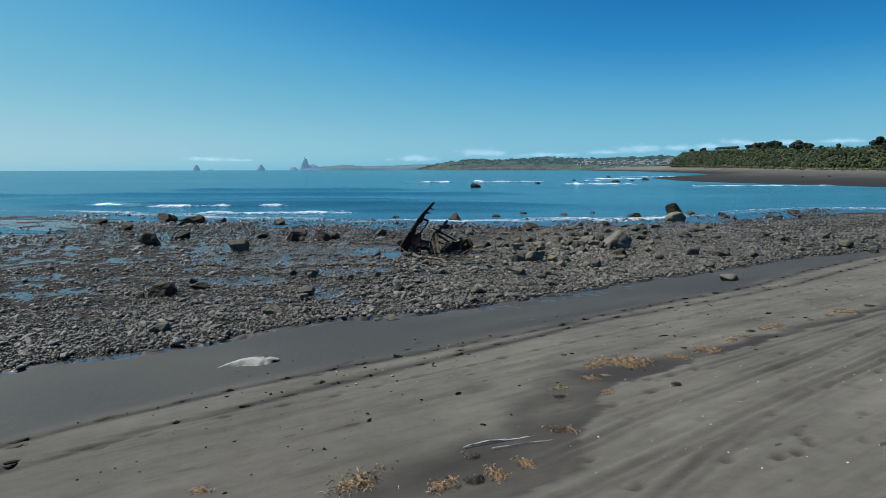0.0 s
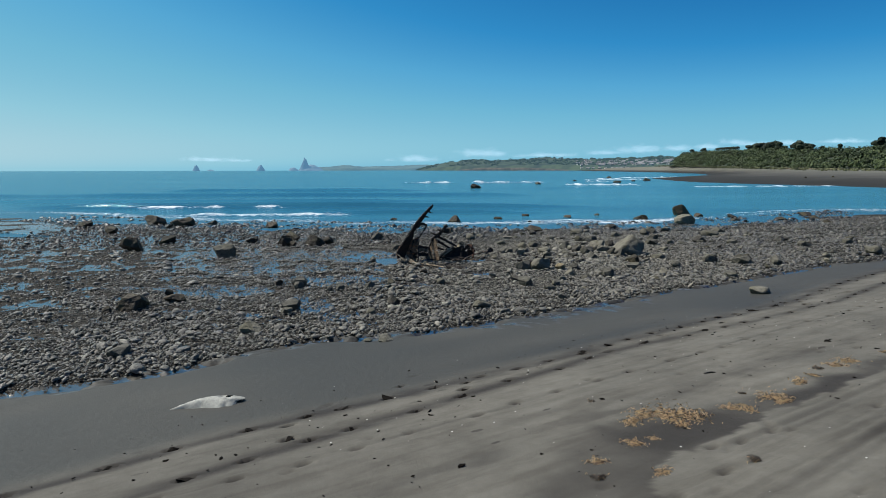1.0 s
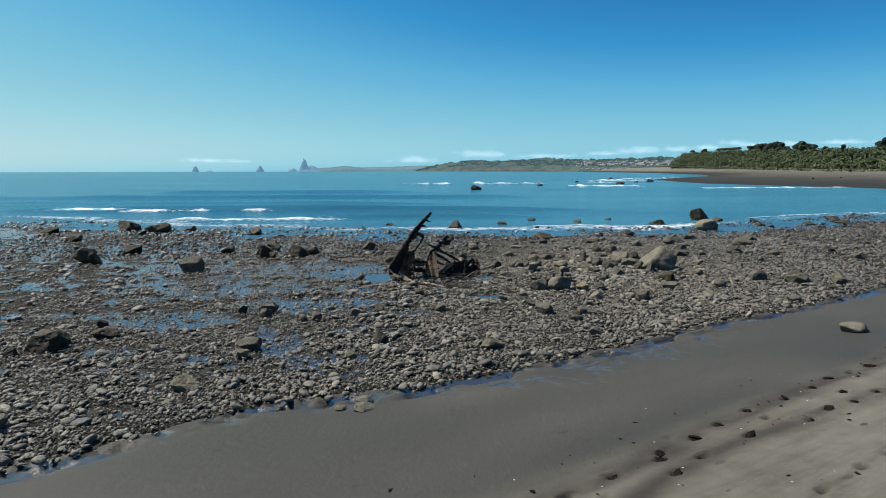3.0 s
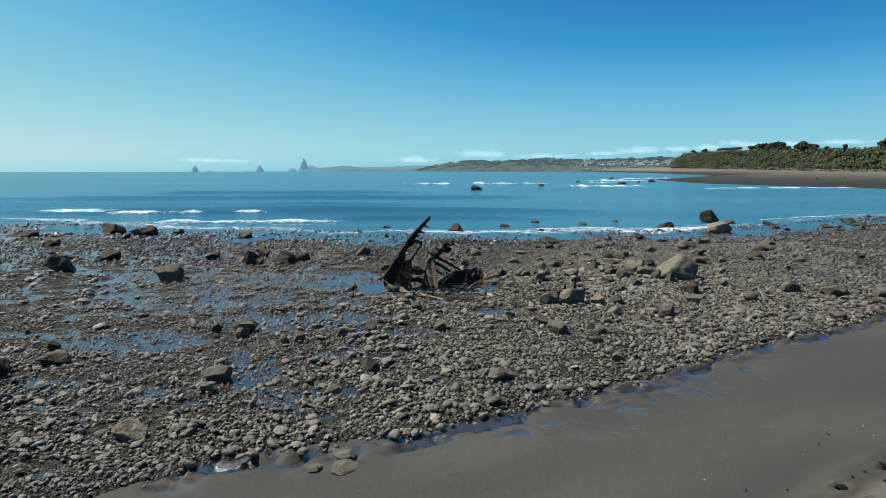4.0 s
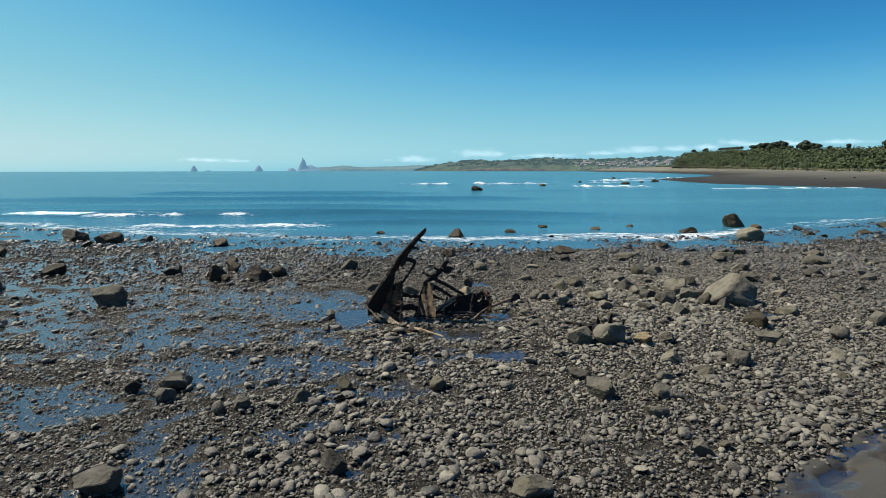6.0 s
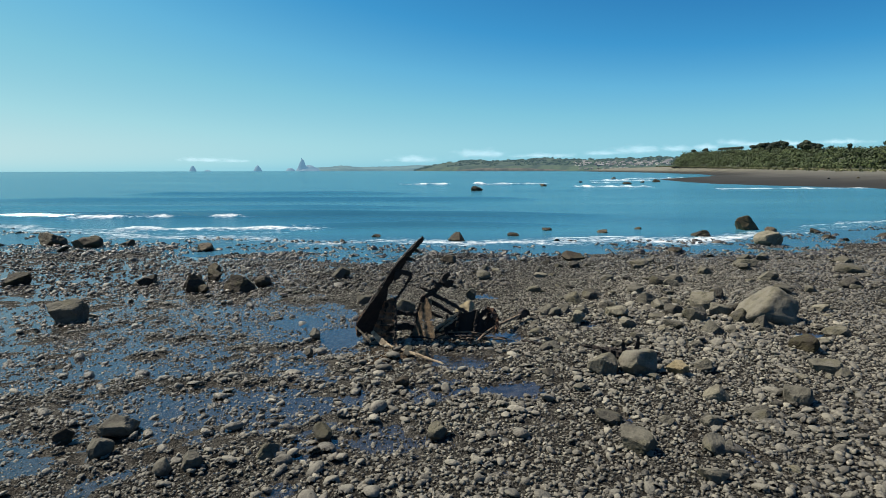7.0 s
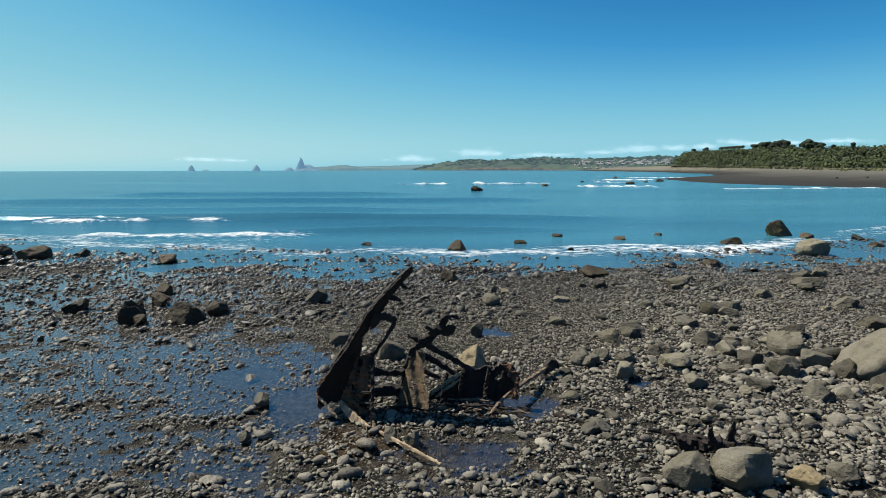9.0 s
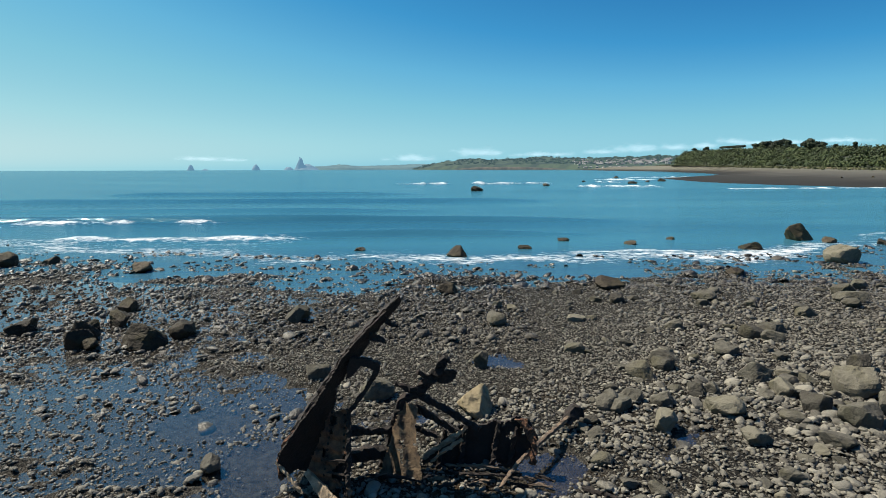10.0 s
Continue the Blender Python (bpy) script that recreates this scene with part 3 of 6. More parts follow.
def build_sand():
    us = np.concatenate([-graded((14, 40, 0.1, 1), (40, 900, 1, 120))[::-1], graded((-13.95, -11, 0.12, 0.065), (-11, 12, 0.078, 0.078), (12, 45, 0.08, 1), (45, 900, 1, 120))])
    ss = np.concatenate([graded((-1.2, 4.5, 0.08, 0.05), (4.5, 13.5, 0.04, 0.04), (13.5, 15, 0.05, 0.1), (15, 40, 0.12, 2), (40, 900, 2, 150))])
    U, S = np.meshgrid(us, ss, indexing="ij")
    X = U * 0.8685 + np.minimum(S, 30) * 0.5
    Y = ymean(np.clip(X, -60, 60)) - S / 0.867 + 0.57 * (X - np.clip(X, -60, 60))
    Z = sand_height(X, Y)
    fine = sm(40, 20, np.abs(U)) * sm(30, 15, S)
    Z = Z + fine * (0.006 * fbm(U * 0.5, S * 0.9, 71, 3) + 0.004 * fbm(U * 2.2, S * 2.2, 75, 3) * sm(3.5, 7, S))
    # trodden lines where the last tides stopped
    line_a = np.interp(U, (-11, -9.86, -8.84, -7.6, -6.6, -5.5, -3.3, -0.2, 3.0, 7.8, 15.7, 22), (6.85, 6.45, 6.25, 6.0, 5.92, 5.84, 5.78, 5.6, 5.3, 5.2, 3.4, 2.3)) + 0.05 * vnoise(U * 0.9, 0 * U, 81)
    line_b = np.interp(U, (-11, -9.6, -9.1, -8.1, -7.1, -6.1, -5, -3.9, -2, 1.1, 6.5, 9.6, 18.5), (8.15, 7.8, 7.52, 7.32, 7.16, 7.02, 6.86, 6.72, 6.43, 5.95, 6.1, 5.9, 4.0)) + 0.05 * vnoise(U * 0.9, 0 * U, 82)
    line_c = np.interp(U, (-11, -9.3, -8, -6.85, -5.2, -2), (9.8, 9.57, 9.42, 9.35, 9.11, 8.8)) + 0.08 * vnoise(U * 0.7, 0 * U, 83)
    line_d = np.interp(U, (-6, -4.4, -3.2, -1.7, 2, 12), (7.7, 7.62, 7.6, 7.52, 7.3, 6.9)) + 0.05 * vnoise(U * 1.2, 0 * U, 84)
    for line, amp, wid in ((line_a, -0.018, 0.2), (line_b, -0.016, 0.2), (line_c, -0.012, 0.25), (line_d, -0.01, 0.06)):
        Z = Z + fine * amp * np.exp(-((S - line) / wid) ** 2)
    # puddled hollow where the sand meets the stones
    Z = Z - fine * 0.17 * np.exp(-((up_beach(X, Y) - 0.28) / 0.3) ** 2) * sm(-0.6, 0.1, vnoise(U * 1.4, S * 1.8, 63) + 0.7 * vnoise(U * 5, S * 6, 66) + 0.15 * sm(2, -5, U))
    # wheel ruts, running up the beach
    ruts = 0 * U
    RUTS = (((-7.5, -5.45, -4.5, -3.07, -1.6, 0.5, 7), (13.6, 13.07, 12.81, 12.5, 12.33, 12.17, 11.7), 1.0), ((-7.5, -6.07, -4.75, -3.74, -2.1, 1.0, 7), (12.75, 12.6, 12.49, 12.4, 12.22, 11.95, 11.5), 0.9),
            ((-6, -5.05, -4.36, -3.2, -2.4, -0.5, 3.3, 10), (11.95, 11.79, 11.67, 11.55, 11.48, 11.31, 10.96, 10.5), 0.9), ((-3, -1.8, 0.9, 4.65, 10), (10.6, 10.56, 10.48, 10.38, 10.2), 0.6))
    for at_u, at_s, deep in RUTS:
        for off, share in ((0, 1.0), (0.14, 0.6), (-0.2, 0.4), (0.42, 0.35)):
            d = np.abs(S - np.interp(U, at_u, at_s) - off - 0.025 * vnoise(U * 0.8, 0 * U, 85))
            k = deep * share * np.clip(0.8 + 0.5 * vnoise(U * 1.2, S * 0.3, 86), 0.2, 1.2) * sm(at_u[0], at_u[0] + 0.8, U) * sm(at_u[-1], at_u[-1] - 3, U)
            ruts = np.maximum(ruts, k * np.exp(-(d / 0.07) ** 2))
            Z = Z + fine * k * (-0.03 * np.exp(-(d / 0.06) ** 2) + 0.014 * np.exp(-((d - 0.1) / 0.04) ** 2))
    # footprints
    prints = []
    for line, seed, step in ((line_a, 91, 0.8), (line_b, 92, 0.85), (line_a + 0.25, 93, 4.3), (line_b - 0.3, 94, 3.5), (line_d, 95, 0.8)):
        r = np.random.default_rng(seed)
        u = -10.5
        while u < 20:
            on = float(np.interp(u, us, line[:, 0]))
            prints.append((u, on + r.normal(0, 0.05), r.uniform(0.8, 1.4) * (0.45 if seed == 95 else 1.0)))
            u += step * r.uniform(0.7, 1.4)
    r = np.random.default_rng(99)
    for _ in range(170):
        prints.append((r.uniform(-6, 12), r.uniform(10.4, 14), r.uniform(0.12, 0.5) ** 1.2))
    for _ in range(30):
        prints.append((r.uniform(-10, 14), r.uniform(4.5, 9.5), r.uniform(0.1, 0.3)))
    pit_shade = 0 * U
    for u, s, k in prints:
        i0, i1 = np.searchsorted(us, (u - 0.5, u + 0.5))
        j0, j1 = np.searchsorted(ss, (s - 0.45, s + 0.45))
        d = ((U[i0:i1, j0:j1] - u) / 0.088) ** 2 + ((S[i0:i1, j0:j1] - s + 0.25 * (U[i0:i1, j0:j1] - u)) / 0.055) ** 2
        pit_shade[i0:i1, j0:j1] = np.maximum(pit_shade[i0:i1, j0:j1], min(1, k) * np.exp(-d ** 2))
        Z[i0:i1, j0:j1] += k * (-0.13 * np.exp(-d ** 2) + 0.014 * np.exp(-((np.sqrt(d) - 1.9) / 0.5) ** 2))
    me = mesh_from("sand_beach", np.stack([X, Y, Z], -1).reshape(-1, 3), grid_faces(len(us), len(ss)))
    edge = 0.5 * fbm(U * 0.3, S * 0.5, 55, 4)
    reach = line_a - 0.15
    put_attr(me, "wet", sm(reach + 0.5, reach - 0.6, S + 0.5 * edge) * (0.88 + 0.12 * vnoise(U * 0.4, S * 0.8, 57)))
    # seawater draining back: a patchy film in streaks down the slope, and one scoured channel
    E = up_beach(X, Y)
    drift = U + 0.35 * S + 0.25 * vnoise(U * 1.6, S * 1.6, 67)
    reach_up = np.interp(U, (-14, -6, -1, 0.5, 3, 6.5, 8.5, 14), (0.6, 0.7, 1.1, 1.8, 2.4, 2.2, 1.0, 0.5))
    ridge = 1 - np.abs(vnoise(drift * 1.7, S * 0.55, 68) + 0.35 * vnoise(drift * 4.0, S * 1.5, 69))
    rill = sm(0.76, 0.93, ridge) * sm(reach_up, 0.35 * reach_up, E + 0.5 * vnoise(U * 1.2, S * 0.8, 70)) * sm(-0.7, -0.1, vnoise(U * 0.9, S * 1.3, 73)) * fine
    sheet_wet = sm(0.1, 0.5, vnoise(U * 1.3, S * 1.9, 74) + 0.4 * vnoise(U * 4.2, S * 5, 76) + 0.5 - 1.6 * E / reach_up) * sm(0.2, 0.35, E) * fine
    Z = Z - 0.03 * rill
    me.vertices.foreach_set("co", np.stack([X, Y, Z], -1).astype(np.float32).ravel())
    CHANNEL = [(4.25, 20.9), (4.65, 20.3), (5.0, 19.9), (5.15, 19.2)]
    gully = 9 + 0 * U
    for (ax, ay), (bx, by) in zip(CHANNEL, CHANNEL[1:]):
        t = np.clip(((X - ax) * (bx - ax) + (Y - ay) * (by - ay)) / ((bx - ax) ** 2 + (by - ay) ** 2), 0, 1)
        gully = np.minimum(gully, np.hypot(X - ax - t * (bx - ax), Y - ay - t * (by - ay)))
    gully = np.exp(-((gully + 0.02 * vnoise(U * 6, S * 6, 72)) / 0.055) ** 2)
    put_attr(me, "film", np.clip(np.maximum.reduce([rill * sm(-0.5, 0.1, vnoise(U * 1.7, S * 2.1, 77)), 0.9 * sheet_wet, 0.95 * gully]), 0, 1))
    # damp sand left by the last high tide, with a sharp ragged upper edge
    top = np.interp(U, (-9, -6.45, -5.5, -5.25, -4.9, -4.1, -3.75, -3.2, -1.7, -0.8, 1.4, 5, 12), (12.9, 12.3, 12.25, 11.9, 11.6, 11.2, 10.8, 10.35, 10.24, 10.24, 10.2, 10.15, 10.0)) + 0.18 * fbm(U * 1.9, 0 * U, 56, 4) + 0.10 * fbm(U * 5, S * 4, 58, 3)
    deep_in = np.interp(U, (-9, -6, -4, -2.4, -0.8, 1, 4, 12), (1.2, 1.2, 1.1, 0.9, 0.35, 0.2, 0.15, 0.1))
    tide = sm(top + 0.02, top - 0.03, S) * sm(top - 1.25 * deep_in - 0.35, top - 0.75 * deep_in, S + 0.15 * fbm(U * 2, S * 2, 65, 3)) * np.clip(0.8 + 0.35 * vnoise(U * 1.1, S * 1.5, 59), 0, 1)
    band = np.maximum.reduce([np.exp(-((S - line_a) / np.interp(U, (-8, -3, 2), (0.19, 0.20, 0.27)) * (1 + 0.35 * vnoise(U * 2.3, 0 * U, 90))) ** 2), 1.0 * np.exp(-((S - line_b) / 0.21) ** 2), 0.5 * np.exp(-((S - line_c) / 0.3) ** 2) * sm(-0.4, 0.3, vnoise(U * 1.5, S * 6, 96)), 0.45 * np.exp(-((S - line_d) / 0.05) ** 2) * sm(-6, -5, U) * sm(11, 6, U)])
    band = 0.95 * band * np.clip(0.85 + 0.35 * vnoise(U * 0.8, S * 2, 64) + 0.35 * vnoise(U * 3.1, S * 7, 97), 0, 1) * (0.85 + 0.15 * sm(2, -4, U))
    streak = 0.5 * np.exp(-((S - 8.6 - 0.5 * vnoise(U * 0.3, 0 * U, 88)) / 0.12) ** 2) * sm(-0.3, 0.4, vnoise(U * 0.9, S, 89))
    # ruts are darkened along their grooves, footprints with painted shade, the left end throughout
    put_attr(me, "damp", np.clip(np.maximum.reduce([0.92 * tide, 1.0 * band, 0.8 * ruts, 0.5 * streak, 0.8 * gully, 0.95 * rill, 1.8 * pit_shade, 0.32 * sm(-4, -8, U) * sm(5.5, 8, S)]) * fine, 0, 1))
    me.materials.append(M_SAND)
    # the footprints that may get a black shade lump
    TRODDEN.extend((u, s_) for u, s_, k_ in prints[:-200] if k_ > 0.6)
    return tagged(new("sand_beach", me), "dark grey iron-sand beach with footprints and wheel ruts", "sand", kind="structure")


TRODDEN = []
sand_beach = build_sand()

# ---- standing water between the stones ----
pool_xs, pool_ys = graded((-45, 45, 0.5, 0.5)), graded((2, 56, 0.5, 0.5))
pool_water = sheet("pool_water", pool_xs, pool_ys, lambda x, y: np.where(y > yedge(x) - 1.6, reef_base(x, y) - 0.058, -0.6), M_POOL)
tagged(pool_water, "still shallow tide pools reflecting the blue sky", "water", kind="structure")

# ---- the sea ----
# breakers: y, x from, x to, height, half width, how far the line bends
BREAKERS = [(63.0, -28, -9.5, 0.45, 0.95, 0.05), (76.0, -38, -27, 0.28, 0.5, 0.03), (76.6, -24, -20, 0.28, 0.4, 0.03), (211, -14, 3, 0.9, 1.8, 0), (208, 10, 36, 1.0, 2.2, 0.02),
            (178, 36, 58, 0.7, 2.2, 0.04), (225, 52, 66, 0.8, 2.0, 0.05), (160, 66, 108, 0.3, 1.6, 0.10), (268, 62, 92, 0.7, 2.2, 0.05), (330, 96, 150, 0.6, 3, 0.05), (420, 60, 110, 0.7, 3, 0)]


def breaker(x, y, row):
    y0, xa, xb, h, wid, bend = row
    line = y0 + bend * (x - xa) + 0.012 * wid * (x - xa) + wid * 0.5 * vnoise(x * 0.15, 0 * x, int(y0))
    return np.exp(-((y - line) / (wid * (1 + 0.45 * vnoise(x * 0.35, 0 * x, int(y0) + 3)))) ** 2) * sm(xa - 1, xa + 2, x) * sm(xb + 3, xb - 2, x) * (0.8 + 0.3 * vnoise(x * 0.6, 0 * x, int(y0) + 5))


def swell(x, y):
    z = 0 * x
    for y0, h, wid, xa, xb, lean in ((64.2, 0.62, 1.15, -14, 4, 0.04), (77.5, 0.80, 1.7, -50, 8, 0.03), (92, 0.62, 2.6, -70, -8, 0.02), (112, 0.6, 3.5, -90, 10, 0.03), (135, 0.7, 4, -60, -10, 0.01)):
        line = y0 + lean * (x + 20) + 1.5 * vnoise(x * 0.04, 0 * x, int(y0))
        d = y - line
        z = z + h * np.exp(-np.where(d < 0, d * 1.9, d * 0.7) ** 2 / wid ** 2) * sm(xa - 8, xa + 8, x) * sm(xb + 14, xb - 8, x)
    return z * (0.75 + 0.25 * vnoise(x * 0.07, y * 0.1, 3))


def sea_height(x, y):
    far = sm(700, 300, y)
    z = SEA + swell(x, y) + far * sm(0, 25, y - yshore(np.clip(x, -60, 60))) * 0.06 * fbm(x * 0.12, y * 0.25, 31, 3)
    for row in BREAKERS:
        z = z + row[3] * breaker(x, y, row) * (0.75 + 0.35 * vnoise(x * 0.5, y, 8))
    return z


def sea_foam(x, y):
    f = 0 * x
    for row in BREAKERS:
        f = np.maximum(f, 0.92 * breaker(x, y + 0.3 * row[4], row))
        f = np.maximum(f, 0.42 * breaker(x, y + 2.0 * row[4], (*row[:4], row[4] * 2.2, row[5])))
    d = y - yshore(np.clip(x, -60, 60)) + 1.2 * vnoise(x * 0.25, y * 0.3, 17)
    wash = np.exp(-((d - 3.0 - 1.2 * vnoise(x * 0.12, 0 * x, 14)) / 2.3) ** 2) * (0.53 + 0.22 * vnoise(x * 0.1, 0 * x, 15))
    wash = np.maximum(wash, 0.72 * np.exp(-((d - 4.8 - 1.2 * vnoise(x * 0.12, 0 * x, 14)) / (0.6 + 0.3 * vnoise(x * 0.4, 0 * x, 18))) ** 2) * sm(-0.3, 0.3, vnoise(x * 0.09, 0 * x, 16)))
    wash = wash * (0.75 + 0.35 * sm(-6, 2, x) * sm(30, 18, x))
    return np.maximum(f, wash)


sx = np.concatenate([-graded((45.5, 140, 0.7, 2.5), (140, 4900, 3, 700))[::-1], graded((-45, 45, 0.7, 0.7), (45.5, 150, 1.0, 2.0), (151, 4900, 2, 700))])
sy = graded((44, 80, 0.34, 0.34), (80, 100, 0.4, 1.0), (100, 340, 1.2, 2.0), (341, 4900, 1.8, 600))
sea = sheet("sea", sx, sy, sea_height, M_SEA, foam=sea_foam, shallow=lambda x, y: 0.9 * sm(9, 0, y - yshore(np.clip(x, -60, 60))))
tagged(sea, "calm blue-green sea with low swell and small white breakers", "water", kind="structure")


# ---- stones ----
def ico(level):
    bm = bmesh.new()
    bmesh.ops.create_icosphere(bm, subdivisions=level, radius=1.0)
    v = np.array([p.co[:] for p in bm.verts])
    f = np.array([[q.index for q in p.verts] for p in bm.faces])
    bm.free()
    return v, f


def stone_shape(level, rng, cuts=9, soft=0.1):
    """A sea-worn stone: a ball cut by random planes, its edges ground round."""
    v, f = ico(level)
    n = rng.normal(size=(cuts, 3))
    n /= np.linalg.norm(n, axis=1)[:, None]
    d = rng.uniform(0.55, 0.95, cuts)
    reach = np.where(v @ n.T > 0.05, d / np.maximum(v @ n.T, 0.05), 9.0)
    r = -np.log(np.exp(-34 * np.minimum(reach, 1.3)).sum(1) + math.exp(-34)) / 34
    r = r * (1 - soft) + soft * r.mean()
    return v * r[:, None] * np.array([1.0, rng.uniform(0.55, 0.9), rng.uniform(0.30, 0.52)]), f


def rotations(n, rng, tilt):
    a, b, c = rng.normal(0, tilt, n), rng.normal(0, tilt, n), rng.uniform(0, 6.283, n)
    ca, sa, cb, sb, cc, sc = np.cos(a), np.sin(a), np.cos(b), np.sin(b), np.cos(c), np.sin(c)
    o, i = np.zeros(n), np.ones(n)
    X = np.stack([np.stack([i, o, o], -1), np.stack([o, ca, -sa], -1), np.stack([o, sa, ca], -1)], 1)
    Yr = np.stack([np.stack([cb, o, sb], -1), np.stack([o, i, o], -1), np.stack([-sb, o, cb], -1)], 1)
    Zr = np.stack([np.stack([cc, -sc, o], -1), np.stack([sc, cc, o], -1), np.stack([o, o, i], -1)], 1)
    return Zr @ Yr @ X


def scatter(name, x, y, size, level, rng, lift=0.25, tilt=0.3, kinds=10, level_with=None, mat=None):
    """Many stones in one mesh."""
    z = np.where(up_beach(x, y) > -0.2, np.maximum(reef_height(x, y), sand_height(x, y) - 0.02), reef_height(x, y)) + size * lift
    if level_with is not None:
        z = np.maximum(z, level_with + 0.02 * size)
    R = rotations(len(x), rng, tilt)
    wet = np.clip(np.maximum.reduce([0.45 * sm(7, 2.5, y - yedge(x)), 0.85 * sm(8, 16, x), 0.6 * sm(0, -7, x), 0.97 * sm(yshore(x) - 17, yshore(x) - 7, y), 0.8 * sm(-0.05, 0.1, pool_field(x, y))]) + rng.normal(0, 0.15, len(x)), 0, 1)
    verts, faces, damp, base = [], [], [], 0
    pick = rng.integers(0, kinds, len(x))
    for k in range(kinds):
        sv, sf = stone_shape(level, rng)
        sf = sf[sv[sf][:, :, 2].mean(1) > -0.22 * sv[:, 2].max()]      # the buried underside is left open
        idx = np.nonzero(pick == k)[0]
        if not len(idx):
            continue
        V = np.einsum("nij,vj->nvi", R[idx], sv) * size[idx, None, None] + np.stack([x[idx], y[idx], z[idx]], -1)[:, None, :]
        F = sf[None] + (np.arange(len(idx)) * len(sv))[:, None, None] + base
        verts.append(V.reshape(-1, 3))
        faces.append(F.reshape(-1, 3))
        damp.append(np.repeat(wet[idx], len(sv)))
        base += len(idx) * len(sv)
    me = mesh_from(name, np.concatenate(verts), np.concatenate(faces), smooth=True)
    put_attr(me, "damp", np.concatenate(damp))
    me.materials.append(mat or M_COBBLE)
    return tagged(new(name, me), kind="stuff")


def stone_spots(n, xa, xb, ya, yb, rng, thin=0.5):
    x, y = rng.uniform(xa, xb, n), rng.uniform(ya, yb, n)
    d = y - yedge(x)
    p = pool_field(x, y)
    keep = (d > 0.05 - 0.5 * rng.random(n) ** 4 + 0.25 * np.abs(rng.normal(0, 1, n)) * (rng.random(n) < 0.7)) & (rng.random(n) > thin * (0.75 * sm(-0.02, 0.2, p) + 1.2 * sm(0.3, 0.7, deep_pool(x, y)))) & (y < yshore(x) + 1 + 6 * rng.random(n) ** 2)
    keep &= np.abs(x) < 8 + 0.85 * y
    return x[keep], y[keep]


def grade(x, y):
    """How coarse the stones lie: coarse along the sand and round the big boulder, fine gravel behind the wreck."""
    g = 0.86 + 0.16 * sm(8, 2, y - yedge(x)) + 0.35 * np.exp(-(((x - 8) / 4.5) ** 2 + ((y - 33) / 5) ** 2)) + 0.15 * sm(12, 18, x)
    g = g - 0.26 * sm(33.5, 36, y) * sm(-7, -3, x) * sm(9, 4, x)
    return g * (1 + 0.22 * vnoise(x * 0.7, y * 0.9, 131))


RS = np.random.default_rng(11)
x, y = stone_spots(126000, -14, 19, 12, 40, RS, 0.6)
size = np.clip(RS.lognormal(math.log(0.045), 0.46, len(x)) * grade(x, y), 0.026, 0.21)
big = size > 0.115
cobbles = tagged(scatter("cobbles", x[big], y[big], size[big], 2, RS), "grey-brown beach cobbles lying close together, half dry", "stones")
small_cobbles = tagged(scatter("cobbles", x[~big], y[~big], size[~big], 1, RS), "small grey-brown cobbles packed between larger ones", "stones")
x1, y1 = stone_spots(36000, -13, 22, 39.5, 52, RS)
x2, y2 = stone_spots(18000, -44, 46, 19, 60, RS)
far_from = (np.abs(x2 - 2) > 16) | (y2 > 39)
x3, y3 = stone_spots(13000, 18.5, 36, 24, 40, RS)
x4, y4 = stone_spots(13000, -32, -13.5, 9, 40, RS)
x5, y5 = stone_spots(16000, 21, 46, 36, 58, RS)
x, y = np.concatenate([x1, x2[far_from], x3, x4, x5]), np.concatenate([y1, y2[far_from], y3, y4, y5])
size = np.clip(RS.lognormal(math.log(0.058), 0.42, len(x)) * grade(x, y), 0.03, 0.26)
far_cobbles = tagged(scatter("cobbles", x, y, size, 1, RS), "grey-brown cobbles and dark wet stones near the water", "stones")
x, y = stone_spots(60000, -11, 14, 13, 41, RS, 0.4)
size = np.clip(RS.lognormal(math.log(0.030), 0.3, len(x)), 0.018, 0.06)
pebbles = tagged(scatter("pebbles", x, y, size, 1, RS, 0.75), "small grey pebbles between the cobbles and in the pools", "stones")
x, y = stone_spots(13000, -30, 3, 38, 54, RS, 0.4)
size = np.clip(RS.lognormal(math.log(0.072), 0.4, len(x)), 0.035, 0.25)
wet_cobbles = tagged(scatter("cobbles", x, y, size, 1, RS, 0.45, mat=M_SHORE), "dark wet cobbles and pebbles on the low flats", "stones")
n = 4600
x = RS.uniform(-40, 44, n)
y = yshore(x) - 6.5 + 9 * RS.random(n) ** 1.3
k = vnoise(x * 0.35, y * 0.6, 48) + 0.4 * vnoise(x * 1.1, y * 1.4, 49) > 0.0
x, y = x[k], y[k]
size = np.clip(RS.lognormal(math.log(0.115), 0.45, len(x)), 0.06, 0.42)
shore_stones = tagged(scatter("shore_stones", x, y, size, 2, RS, level_with=SEA, mat=M_SHORE), "dark wet stones awash along the water's edge", "stones")

# ---- boulders ----
def lie(x, y):
    """The height of the ground at a place, sand or reef."""
    a = np.array([float(x)]), np.array([float(y)])
    return float(np.where(a[1] < yedge(a[0]), sand_height(*a), reef_base(*a))[0])


